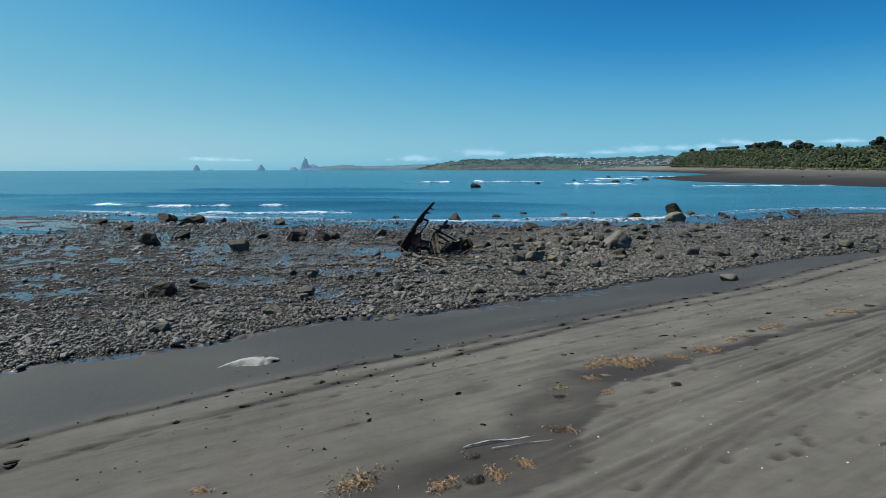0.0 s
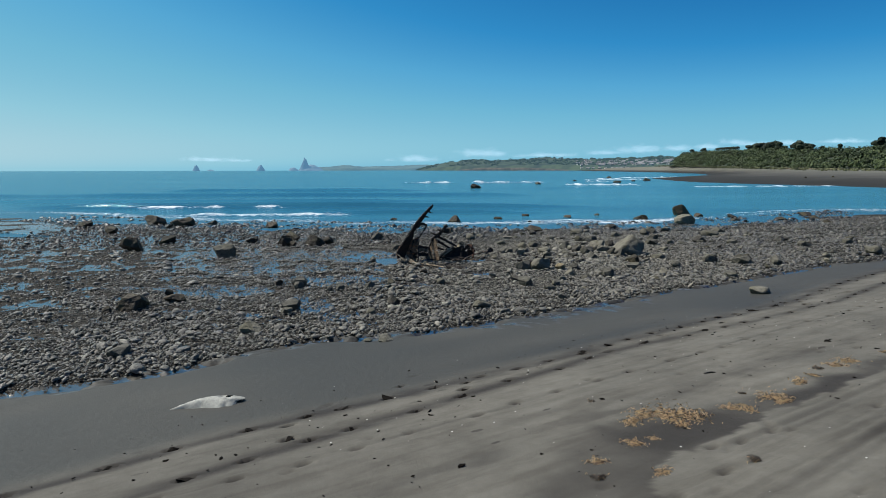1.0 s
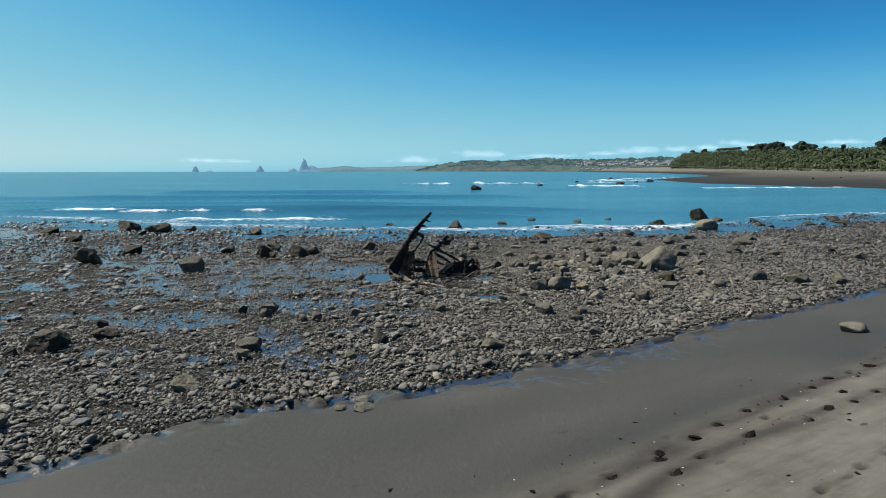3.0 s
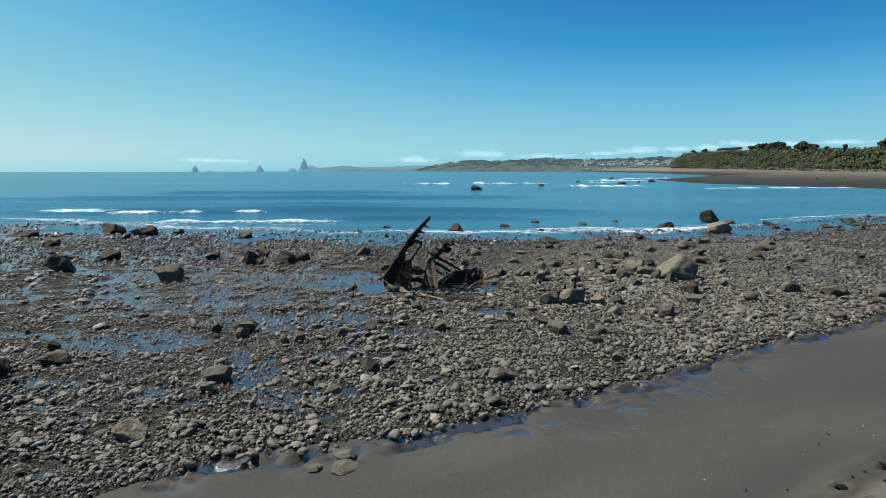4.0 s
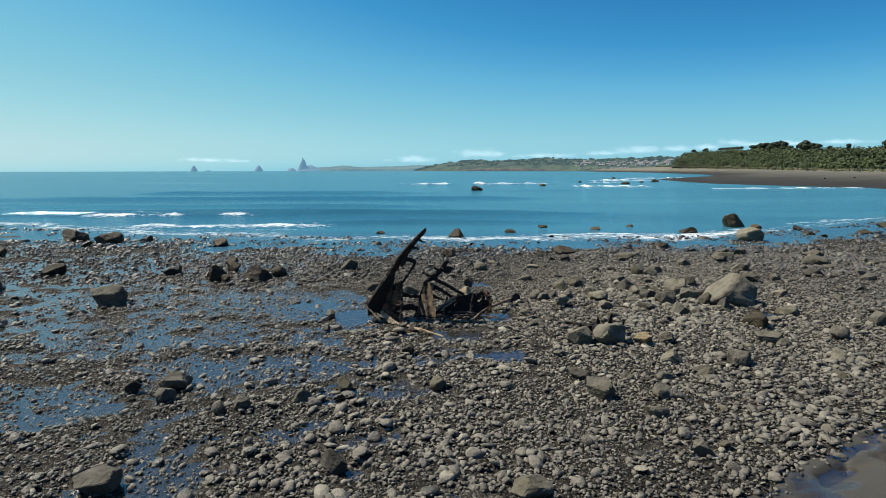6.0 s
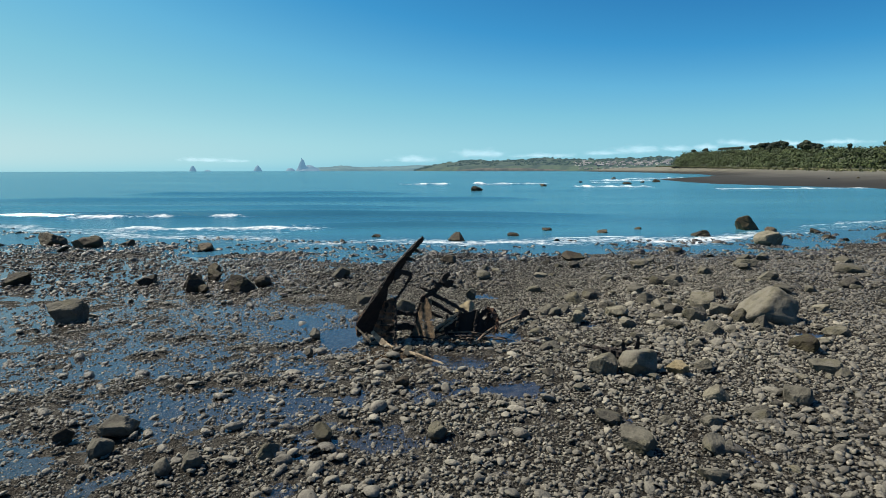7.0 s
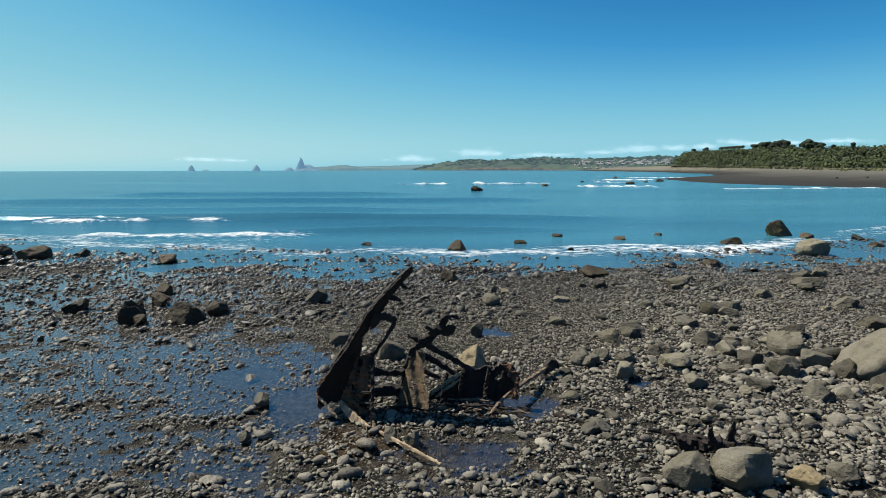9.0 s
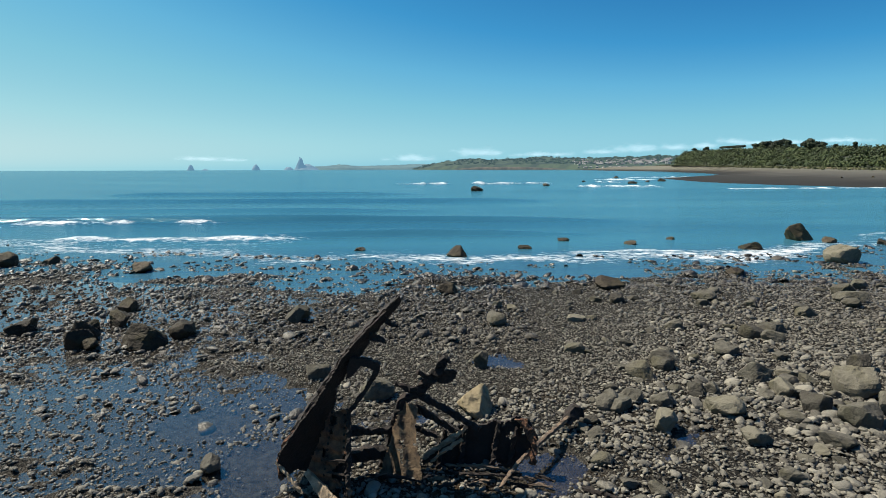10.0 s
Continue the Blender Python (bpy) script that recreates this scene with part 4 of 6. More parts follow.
def boulder_mesh(seed, mat, level=4, worn=160):
    """A boulder: flats broken off a ball; the lower worn is, the rounder its edges."""
    r = np.random.default_rng(seed)
    v, f = ico(level)
    n = r.normal(size=(12, 3)) * np.array([1, 1, 0.7])
    n[0] = (r.normal(0, 0.5), r.normal(0, 0.5), 1)
    n[1] = (r.normal(0, 0.8), r.normal(0, 0.8), 0.8)
    n /= np.linalg.norm(n, axis=1)[:, None]
    d = r.uniform(0.48, 0.88, 12)
    dot = v @ n.T
    reach = np.where(dot > 0.05, d / np.maximum(dot, 0.05), 9.0)
    rr = -np.log(np.exp(-worn * np.minimum(reach, 1.6)).sum(1) + math.exp(-worn)) / worn
    for k, amp in ((1.4, 0.05), (3.0, 0.035), (7.0, 0.020), (16.0, 0.008)):
        rr = rr + amp * np.array([noise.noise(Vector(p) * k + Vector((seed * 3.1, 0, 0))) for p in v])
    v = v * rr[:, None]
    half = (v.max(0) - v.min(0)) / 2
    v = (v - (v.max(0) + v.min(0)) / 2) / half
    me = mesh_from("boulder", v, f, smooth=worn < 50)
    me.materials.append(mat)
    return me


GREY_ROCKS = [boulder_mesh(100 + k, M_BOULDER) for k in range(9)]
WET_ROCKS = [boulder_mesh(200 + k, M_WETROCK) for k in range(6)]
RB = np.random.default_rng(5)


def boulder(x, y, w, h, wet=False, seed=None, turn=None, sink=0.4, base=None):
    me = (WET_ROCKS if wet else GREY_ROCKS)[int(RB.integers(0, 6 if wet else 9)) if seed is None else seed]
    a = RB.uniform(0, 6.28) if turn is None else radians(turn)
    ob = new("boulder", me)
    deep = w * RB.uniform(0.65, 0.92)
    h = min(h, 0.62 * w)
    tall = h * (1 + sink)
    z = (lie(x, y) if base is None else base) + h - tall / 2
    ob.matrix_world = Matrix.LocRotScale((x, y, z), Euler((RB.normal(0, 0.08), RB.normal(0, 0.08), a)), (w / 2, deep / 2, tall / 2))
    size = "small" if w < 0.6 else "large" if w > 1.2 else "mid-sized"
    if wet:
        label = size + " dark wet weed-covered boulder lying at the water's edge"
    else:
        label = size + " worn grey stone boulder lying among the cobbles"
    return tagged(ob, label, "boulder", "boulders on the reef")


# x, y, width, height: grey stones, from the sand out to the water
for row in [(-8.12, 16.57, 0.67, 0.26), (-5.46, 18.60, 0.65, 0.31), (-2.25, 20.51, 0.36, 0.19), (-4.99, 20.81, 0.41, 0.20), (1.32, 21.23, 0.64, 0.28), (-5.04, 21.59, 0.66, 0.26),
            (-1.67, 22.08, 0.48, 0.31), (4.24, 22.32, 0.35, 0.31), (-4.25, 24.25, 0.38, 0.23), (-3.89, 24.54, 0.44, 0.26), (4.69, 24.68, 0.30, 0.21), (-2.76, 24.76, 0.42, 0.27),
            (3.23, 24.80, 0.62, 0.41), (-5.58, 24.98, 0.42, 0.26), (-0.03, 25.41, 0.36, 0.23), (-2.01, 25.45, 0.45, 0.25), (-5.70, 25.83, 0.77, 0.32), (11.84, 25.97, 0.53, 0.22),
            (5.49, 26.84, 0.47, 0.32), (2.44, 28.29, 0.34, 0.18), (3.69, 28.53, 0.66, 0.49), (5.99, 28.56, 0.46, 0.29)]:
    boulder(*row)
for row in [(13.89, 29.23, 0.82, 0.35), (-0.39, 29.97, 0.34, 0.22), (-0.76, 30.10, 0.33, 0.21), (-3.30, 30.20, 0.24, 0.23), (10.75, 31.14, 0.67, 0.28), (7.55, 31.59, 0.57, 0.42),
            (-3.46, 31.81, 0.35, 0.25), (9.13, 31.95, 0.64, 0.46), (5.44, 32.31, 0.49, 0.27), (8.89, 32.74, 0.60, 0.40), (4.17, 32.91, 0.56, 0.37), (7.64, 32.95, 0.67, 0.44),
            (8.60, 33.36, 0.68, 0.42), (5.50, 33.44, 0.69, 0.34), (7.29, 33.62, 0.62, 0.34), (3.46, 33.90, 0.62, 0.35), (8.54, 34.34, 0.87, 0.56), (7.12, 34.41, 0.60, 0.31),
            (5.37, 34.50, 0.40, 0.23), (5.69, 34.58, 0.46, 0.25), (-1.10, 34.62, 0.68, 0.48), (7.03, 35.33, 0.72, 0.40)]:
    boulder(*row)
for row in [(4.64, 35.60, 0.66, 0.38), (9.65, 35.84, 0.75, 0.41), (-2.59, 35.85, 0.56, 0.35), (5.31, 36.07, 0.56, 0.28), (1.14, 36.50, 0.59, 0.39), (7.22, 37.05, 0.65, 0.27),
            (8.90, 38.00, 0.57, 0.30), (8.54, 38.36, 0.61, 0.36), (-4.23, 41.00, 0.78, 0.55), (13.66, 41.82, 0.71, 0.30), (14.76, 43.90, 0.98, 0.49)]:
    boulder(*row)
for row in [(7.00, 26.70, 0.70, 0.32), (8.60, 28.30, 0.70, 0.30), (2.90, 30.40, 0.45, 0.18), (4.50, 34.00, 0.46, 0.26), (1.83, 40.15, 0.75, 0.36), (9.50, 43.30, 0.86, 0.32),
            (12.30, 36.50, 0.90, 0.36), (13.20, 39.00, 0.80, 0.36), (15.50, 37.50, 0.90, 0.36), (17.50, 40.50, 1.00, 0.40), (14.10, 42.60, 1.00, 0.40), (16.50, 45.50, 0.90, 0.36),
            (11.40, 40.60, 0.70, 0.30), (19.50, 44.00, 1.00, 0.40)]:
    boulder(*row)
for row in [(14.02, 29.43, 0.78, 0.39), (15.33, 28.84, 0.66, 0.46), (21.45, 31.20, 0.77, 0.53), (18.74, 30.58, 0.46, 0.29), (20.86, 28.33, 0.59, 0.30), (12.72, 29.82, 0.73, 0.37),
            (10.56, 28.54, 0.54, 0.32), (20.16, 34.72, 0.72, 0.30), (23.05, 35.44, 0.61, 0.30), (25.43, 34.87, 0.66, 0.30), (20.32, 37.46, 0.64, 0.28), (16.90, 36.26, 0.69, 0.31)]:
    boulder(*row)
first_grey = boulder(-11.8, 34.1, 1.2, 0.68, seed=6, turn=25)
tagged(first_grey, "large rounded grey boulder standing in a tide pool")
boulder(4.45, 28.5, 0.84, 0.66, seed=2, turn=35).data = boulder_mesh(102, M_PALEROCK)
tagged(boulder(5.33, 28.35, 0.46, 0.34, seed=3), "small tan sandstone boulder among grey cobbles").data = boulder_mesh(133, M_TAN)
big_one = boulder(9.7, 32.85, 1.7, 1.02, seed=4, turn=-8)
big_one.data = boulder_mesh(107, M_PALEROCK, worn=20)
tagged(big_one, "big rounded grey-brown boulder with a pale top among stones")
block = boulder(0.82, 33.8, 0.78, 0.54, seed=1)
block.data = boulder_mesh(131, M_TAN)
tagged(block, "tan-yellow sandstone block beside the wreck")
# dark weedy ones, left flats and the water's edge
for row in [(-10.95, 21.08, 0.39, 0.31), (-10.41, 21.79, 1.02, 0.50), (-9.46, 22.75, 0.79, 0.29), (-10.20, 23.84, 0.40, 0.31), (-6.53, 25.46, 0.41, 0.34), (-0.79, 27.86, 0.33, 0.30),
            (9.05, 29.82, 0.73, 0.42), (-18.35, 36.77, 1.27, 0.79), (-9.15, 38.36, 0.52, 0.28), (-9.60, 38.61, 0.77, 0.50), (-7.95, 38.72, 1.30, 0.60), (-9.97, 39.39, 0.85, 0.61),
            (-10.12, 40.16, 0.52, 0.37), (-17.77, 40.32, 0.98, 0.44), (-9.61, 40.71, 0.83, 0.48), (-10.37, 42.64, 0.63, 0.46), (0.44, 45.30, 0.84, 0.44), (6.98, 46.10, 1.30, 0.50),
            (13.49, 48.98, 0.98, 0.42), (-22.01, 52.53, 1.81, 0.76), (-24.97, 53.81, 2.01, 0.92)]:
    boulder(*row, wet=True)
for row in [(-7.2, 39.6, 1.0, 0.42), (-12.2, 40.1, 1.0, 0.4), (-14.0, 51.0, 1.4, 0.5), (-23.6, 54.6, 1.2, 0.5), (-29.5, 51.0, 1.2, 0.4), (-24.5, 46.0, 1.2, 0.5), (-20.0, 53.5, 1.0, 0.45)]:
    boulder(*row, wet=True)
for row in [(1.2, 55.6, 1.3, 0.62), (18.9, 58.0, 1.5, 0.5), (5.4, 58.5, 0.9, 0.3), (12.5, 60.5, 1.0, 0.3), (-4.5, 58.0, 0.8, 0.25), (28.5, 60.0, 1.5, 0.35), (31.5, 57.0, 1.3, 0.35), (35.5, 58.5, 1.4, 0.35),
            (27.0, 56.5, 1.0, 0.3), (33.5, 53.0, 1.2, 0.4), (-21.0, 50.0, 0.9, 0.3), (8.5, 62.5, 0.9, 0.28), (16.0, 63.0, 0.8, 0.25), (37.0, 62.0, 1.6, 0.4), (25.6, 61.0, 1.1, 0.4)]:
    boulder(*row, wet=True, base=SEA - 0.05)
tagged(boulder(20.9, 53.0, 1.75, 0.85, seed=3, turn=10, base=SEA + 0.02), "large pale flat-topped boulder standing in the shallows")
tagged(boulder(24.4, 62.6, 2.0, 1.25, seed=7, turn=15, base=SEA - 0.1), "large tan boulder standing alone in the sea").data = boulder_mesh(135, M_BROWNROCK)
dome = boulder(10.15, 20.55, 0.62, 0.24, seed=5)
dome.data = boulder_mesh(109, M_PALEROCK, worn=14)
tagged(dome, "grey rounded stone half sunk in the wet sand", "stone", "")
for row in [(8.6, 152, 2.7, 1.2), (30.5, 190, 2.2, 0.8), (62, 212, 3.0, 0.9), (84, 246, 3.5, 1.2), (75, 235, 2.0, 0.7), (53, 240, 2.0, 0.6), (97, 122, 2.0, 0.7), (92, 330, 3, 1), (130, 200, 1.3, 0.8), (124, 205, 0.9, 0.6)]:
    tagged(boulder(*row, wet=True, base=SEA - 0.1 if row[0] < 110 else 1.4), "dark rock awash far out in the bay")

x, y = stone_spots(1500, 2.0, 26, 22, 47, RS, 0.9)
k = RS.random(len(x)) < 0.12 + 0.5 * np.exp(-(((x - 8) / 5) ** 2 + ((y - 34) / 5) ** 2))
x, y = x[k], y[k]
mids = [boulder_mesh(240 + q, M_BOULDER, 3) for q in range(8)]
for x_, y_ in list(zip(x, y))[:290]:
    q = float(np.clip(RS.lognormal(math.log(0.33), 0.35), 0.2, 0.75))
    ob = new("stone", mids[int(RS.integers(0, 8))])
    ob.parent = ground
    ob.matrix_world = Matrix.LocRotScale((x_, y_, lie(x_, y_) + q * 0.10), Euler((RS.normal(0, 0.2), RS.normal(0, 0.2), RS.uniform(0, 6.28))), (q / 2, q * 0.36, q * RS.uniform(0.2, 0.34)))
x, y = stone_spots(700, -34, 2, 20, 54, RS, 0.3)
scatter_left = tagged(scatter("stones", x, y, np.clip(RS.lognormal(math.log(0.14), 0.35, len(x)), 0.08, 0.26), 2, RS, 0.3, 0.2), "dark wet stones strewn over the pools", "stones")


for x_, y_, w_, h_ in [(-1.45, 17.10, 0.48, 0.10), (-1.92, 17.15, 0.30, 0.07), (-1.52, 17.57, 0.34, 0.09)]:
    tagged(boulder(x_, y_, w_, h_, seed=5), "flat pale stone lying in a puddle at the sand's edge", "stone", "")


# ---- the wreck ----
def inside(px, pz, poly):
    hit = np.zeros(px.shape, bool)
    for (ax, az), (bx, bz) in zip(poly, poly[1:] + poly[:1]):
        cross = (az > pz) != (bz > pz)
        with np.errstate(divide="ignore", invalid="ignore"):
            hit ^= cross & (px < (bx - ax) * (pz - az) / (bz - az + 1e-12) + ax)
    return hit


def corroded(name, poly, depth, thick, seed, holes=0.35, cell=0.018, ragged=0.03):
    """A rusted plate with eaten edges and true holes. poly: corners (x, z); depth(x, z): its y."""
    xs, zs = [p[0] for p in poly], [p[1] for p in poly]
    ax, az = np.arange(min(xs) - 0.05, max(xs) + 0.05, cell), np.arange(min(zs) - 0.05, max(zs) + 0.05, cell)
    CX, CZ = np.meshgrid(ax[:-1] + cell / 2, az[:-1] + cell / 2, indexing="ij")
    wx, wz = CX + ragged * fbm(CX * 9, CZ * 9, seed, 3), CZ + ragged * fbm(CX * 9, CZ * 9, seed + 5, 3)
    keep = inside(wx, wz, poly) & (fbm(CX * 5, CZ * 4, seed + 11, 3) < holes)
    VX, VZ = np.meshgrid(ax, az, indexing="ij")
    r = np.random.default_rng(seed)
    VX, VZ = VX + r.uniform(-0.3, 0.3, VX.shape) * cell, VZ + r.uniform(-0.3, 0.3, VZ.shape) * cell
    flake = 0.012 * fbm(VX * 7, VZ * 7, seed + 20, 3)
    YF = depth(VX, VZ) + flake
    nid = np.arange(VX.size).reshape(VX.shape)
    front = np.stack([VX, YF - thick / 2, VZ], -1).reshape(-1, 3)
    back = np.stack([VX, YF + thick / 2, VZ], -1).reshape(-1, 3)
    a, b, c, d = nid[:-1, :-1], nid[1:, :-1], nid[1:, 1:], nid[:-1, 1:]
    N = VX.size
    faces = [np.stack([a[keep], b[keep], c[keep], d[keep]], -1), np.stack([d[keep], c[keep], b[keep], a[keep]], -1) + N]
    pad = np.pad(keep, 1)
    for (di, dj), (p, q) in (((-1, 0), (d, a)), ((1, 0), (b, c)), ((0, -1), (a, b)), ((0, 1), (c, d))):
        rim = keep & ~pad[1 + di:1 + di + keep.shape[0], 1 + dj:1 + dj + keep.shape[1]]
        faces.append(np.stack([q[rim], p[rim], p[rim] + N, q[rim] + N], -1))
    F = np.concatenate(faces)
    V = np.concatenate([front, back])
    used, F = np.unique(F, return_inverse=True)
    return mesh_from(name, V[used], F.reshape(-1, 4), smooth=False)


def spar(name, pts, widths, thick, seed, rough=0.012):
    """A bar along a bent line, square in section, rusted uneven. pts: (x, y, z)."""
    r = np.random.default_rng(seed)
    pts, widths = np.array(pts, float), np.array(widths, float)
    seg = np.linalg.norm(np.diff(pts, axis=0), axis=1)
    at = np.concatenate([[0], np.cumsum(seg)])
    t = np.linspace(0, at[-1], max(4, int(at[-1] / 0.05)))
    P = np.stack([np.interp(t, at, pts[:, i]) for i in range(3)], -1)
    w = np.interp(t, at, widths) / 2
    tang = np.gradient(P, axis=0)
    tang /= np.linalg.norm(tang, axis=1)[:, None]
    side = np.cross(tang, np.where(np.abs(tang[:, 1:2]) > 0.8, [[0, 0, 1.0]], [[0, 1.0, 0]]))
    side /= np.linalg.norm(side, axis=1)[:, None]
    other = np.cross(tang, side)
    V = []
    for sx_, sy_ in ((-1, -1), (-0.2, -1.15), (1, -1), (1.1, 0.1), (1, 1), (-0.1, 1.1), (-1, 1), (-1.1, 0)):
        V.append(P + side * (w * sx_)[:, None] + other * (thick / 2 * sy_) + r.normal(0, rough, P.shape))
    V = np.stack(V, 1)
    n, k = V.shape[:2]
    i = np.arange(n * k).reshape(n, k)
    j = np.roll(i, -1, axis=1)
    F = np.stack([i[:-1], i[1:], j[1:], j[:-1]], -1).reshape(-1, 4)
    caps = np.array([[i[e, 0], i[e, 2], i[e, 4], i[e, 6]] for e in (0, -1)])
    return mesh_from(name, V.reshape(-1, 3), np.concatenate([F, caps]), smooth=False)


def build_wreck():
    w = new("shipwreck")
    tagged(w, "rusted iron bow frames of an old shipwreck among cobbles", "shipwreck")
    axis = lambda z: np.interp(z, (0.1, 0.4, 0.98, 1.53, 2.08, 2.6, 2.82), (-2.0, -1.95, -1.68, -1.36, -1.0, -0.57, -0.42))
    lean = lambda x, z: 31.3 + 0.85 * (x - axis(z))
    stem = [(-0.43, 2.82), (-0.64, 2.60), (-0.89, 2.34), (-1.13, 2.08), (-1.32, 1.82), (-1.48, 1.53), (-1.63, 1.27), (-1.86, 0.98), (-2.08, 0.68), (-2.20, 0.40), (-2.14, 0.12), (-1.98, 0.22), (-1.86, 0.10), (-1.74, 0.22),
            (-1.63, 0.56), (-1.48, 0.95), (-1.40, 1.20), (-1.36, 1.43), (-1.20, 1.66), (-1.02, 1.90), (-0.85, 2.14), (-0.66, 2.42), (-0.50, 2.60), (-0.38, 2.76)]
    stem_post = part("stem_post", corroded("stem_post", stem, lean, 0.11, 301, 0.9), M_RUST, w, "near-black rusty stem post, leaning")
    part("stem_flange", spar("stem_flange", [(-2.2, 31.45, 0.35), (-1.93, 31.48, 0.86), (-1.48, 31.5, 1.52), (-1.13, 31.5, 2.05), (-0.64, 31.45, 2.58), (-0.44, 31.42, 2.78)], [0.09, 0.12, 0.10, 0.09, 0.07, 0.04], 0.30, 302), M_RUST, w)
    part("rusty_edge", spar("rusty_edge", [(-1.98, 31.24, 0.82), (-2.13, 31.2, 0.62), (-2.22, 31.16, 0.38), (-2.16, 31.1, 0.14)], [0.03, 0.05, 0.06, 0.03], 0.05, 303), M_PLATE, w, "yellow-brown flaking edge")
    part("stub", spar("stub", [(-0.86, 31.25, 2.24), (-0.72, 31.2, 2.22), (-0.62, 31.15, 2.17)], [0.10, 0.06, 0.03], 0.05, 304), M_RUST, stem_post)
    part("stub", spar("stub", [(-0.62, 31.25, 2.47), (-0.5, 31.22, 2.40), (-0.44, 31.2, 2.41)], [0.07, 0.05, 0.02], 0.04, 305), M_RUST, stem_post)
    part("bracket", corroded("bracket", [(-1.12, 1.95), (-0.89, 1.92), (-0.68, 1.84), (-0.72, 1.70), (-0.82, 1.76), (-0.97, 1.82), (-1.1, 1.68), (-1.22, 1.62)], lambda x, z: 31.22 + 0 * x, 0.09, 306, 0.9), M_RUST, w)
    part("brace_rod", spar("brace_rod", [(-0.73, 31.2, 1.78), (-0.94, 31.18, 1.42), (-1.18, 31.15, 1.10)], [0.06, 0.05, 0.05], 0.05, 307), M_RUST, w)
    hull_plate = part("hull_plate", corroded("hull_plate", [(-1.46, 1.08), (-1.15, 1.20), (-1.15, 0.44), (-1.22, 0.16), (-1.5, 0.02), (-1.80, 0.24), (-1.68, 0.52), (-1.55, 0.86)], lambda x, z: 30.92 - 0.5 * (x + 1.45) + 0.32 * z + 0.025 * np.sin(z * 34 + 3 * x), 0.03, 308, 0.34), M_PLATE, w, "flaking orange-brown hull plate full of holes")
    part("plate_backing", corroded("plate_backing", [(-1.46, 1.06), (-1.18, 1.12), (-1.17, 0.2), (-1.5, 0.08), (-1.7, 0.3), (-1.6, 0.7)], lambda x, z: 31.02 - 0.5 * (x + 1.45) + 0.32 * z, 0.03, 309, 0.9), M_RUST, w)
    for k, z in enumerate((0.30, 0.50)):
        part("rivet_strip", spar("rivet_strip", [(-1.70 + 0.28 * z, 31.12 - 0.1 * z, z - 0.05), (-1.16, 30.85, z + 0.04)], [0.03, 0.03], 0.03, 310 + k, 0.006), M_RUST, hull_plate)
    rivet = bmesh.new()
    bmesh.ops.create_icosphere(rivet, subdivisions=1, radius=0.022)
    rivet_me = bpy.data.meshes.new("rivet")
    rivet.to_mesh(rivet_me)
    rivet.free()
    rivet_me.materials.append(M_RUST)
    for k in range(22):
        z = 0.25 + 0.085 * (k // 2)
        x = -1.22 if k % 2 else -1.55 + 0.12 * z
        r_ob = new("rivet", rivet_me)
        r_ob.parent = hull_plate
        r_ob.location = (x, 30.89 - 0.5 * (x + 1.45) + 0.32 * z, z)
    part("corner_frame", spar("corner_frame", [(-1.15, 31.1, 1.2), (-1.14, 30.92, 0.6), (-1.16, 30.74, -0.02)], [0.05, 0.05, 0.06], 0.10, 315), M_RUST, w)
    part("floor_girder", spar("floor_girder", [(-1.2, 31.4, 0.74), (-0.9, 31.55, 0.66), (-0.55, 31.7, 0.62)], [0.12, 0.09, 0.10], 0.08, 316), M_RUST, w)
    part("floor_girder", spar("floor_girder", [(-1.25, 31.4, 0.30), (-0.95, 31.5, 0.34), (-0.62, 31.7, 0.24)], [0.14, 0.2, 0.16], 0.12, 317), M_RUST, w)
    part("rib_plate", corroded("rib_plate", [(-0.42, 1.10), (-0.20, 1.05), (-0.20, 0.60), (-0.12, 0.1), (-0.10, -0.12), (-0.78, -0.12), (-0.72, 0.15), (-0.62, 0.42), (-0.54, 0.76)], lambda x, z: 31.5 + 0.28 * (z - 0.5) - 0.45 * (x + 0.4) + 0.03 * np.sin(x * 21 + 4 * z), 0.03, 320, 0.40), M_RIB, w, "grey-brown flaking rib plate with pale scabs")
    part("rib_edge", spar("rib_edge", [(-0.80, 31.8, -0.1), (-0.66, 31.76, 0.38), (-0.55, 31.74, 0.76), (-0.42, 31.72, 1.08), (-0.19, 31.72, 1.22)], [0.07, 0.06, 0.09, 0.12, 0.10], 0.14, 321), M_RUST, w)
    part("rib_head", spar("rib_head", [(-0.22, 31.72, 1.14), (-0.06, 31.73, 1.36), (0.12, 31.75, 1.52), (0.24, 31.76, 1.74), (0.30, 31.76, 1.66)], [0.16, 0.13, 0.15, 0.10, 0.05], 0.09, 322, 0.02), M_RUST, w)
    part("fork", spar("fork", [(-0.52, 31.65, 1.38), (-0.36, 31.68, 1.30), (-0.18, 31.7, 1.24)], [0.05, 0.08, 0.10], 0.06, 323), M_RUST, w)
    part("fork", spar("fork", [(-0.18, 31.7, 1.54), (-0.04, 31.72, 1.46), (0.06, 31.73, 1.40)], [0.04, 0.06, 0.08], 0.06, 324), M_RUST, w)
    part("torn_plate", corroded("torn_plate", [(0.08, 1.5), (0.28, 1.56), (0.42, 1.52), (0.36, 1.36), (0.22, 1.32), (0.10, 1.38)], lambda x, z: 31.76 + 0 * x, 0.04, 325, 0.6), M_RUST, w)
    part("stringer", spar("stringer", [(-0.18, 31.72, 1.18), (0.3, 31.62, 0.95), (0.76, 31.5, 0.70)], [0.09, 0.08, 0.07], 0.07, 326), M_RUST, w)
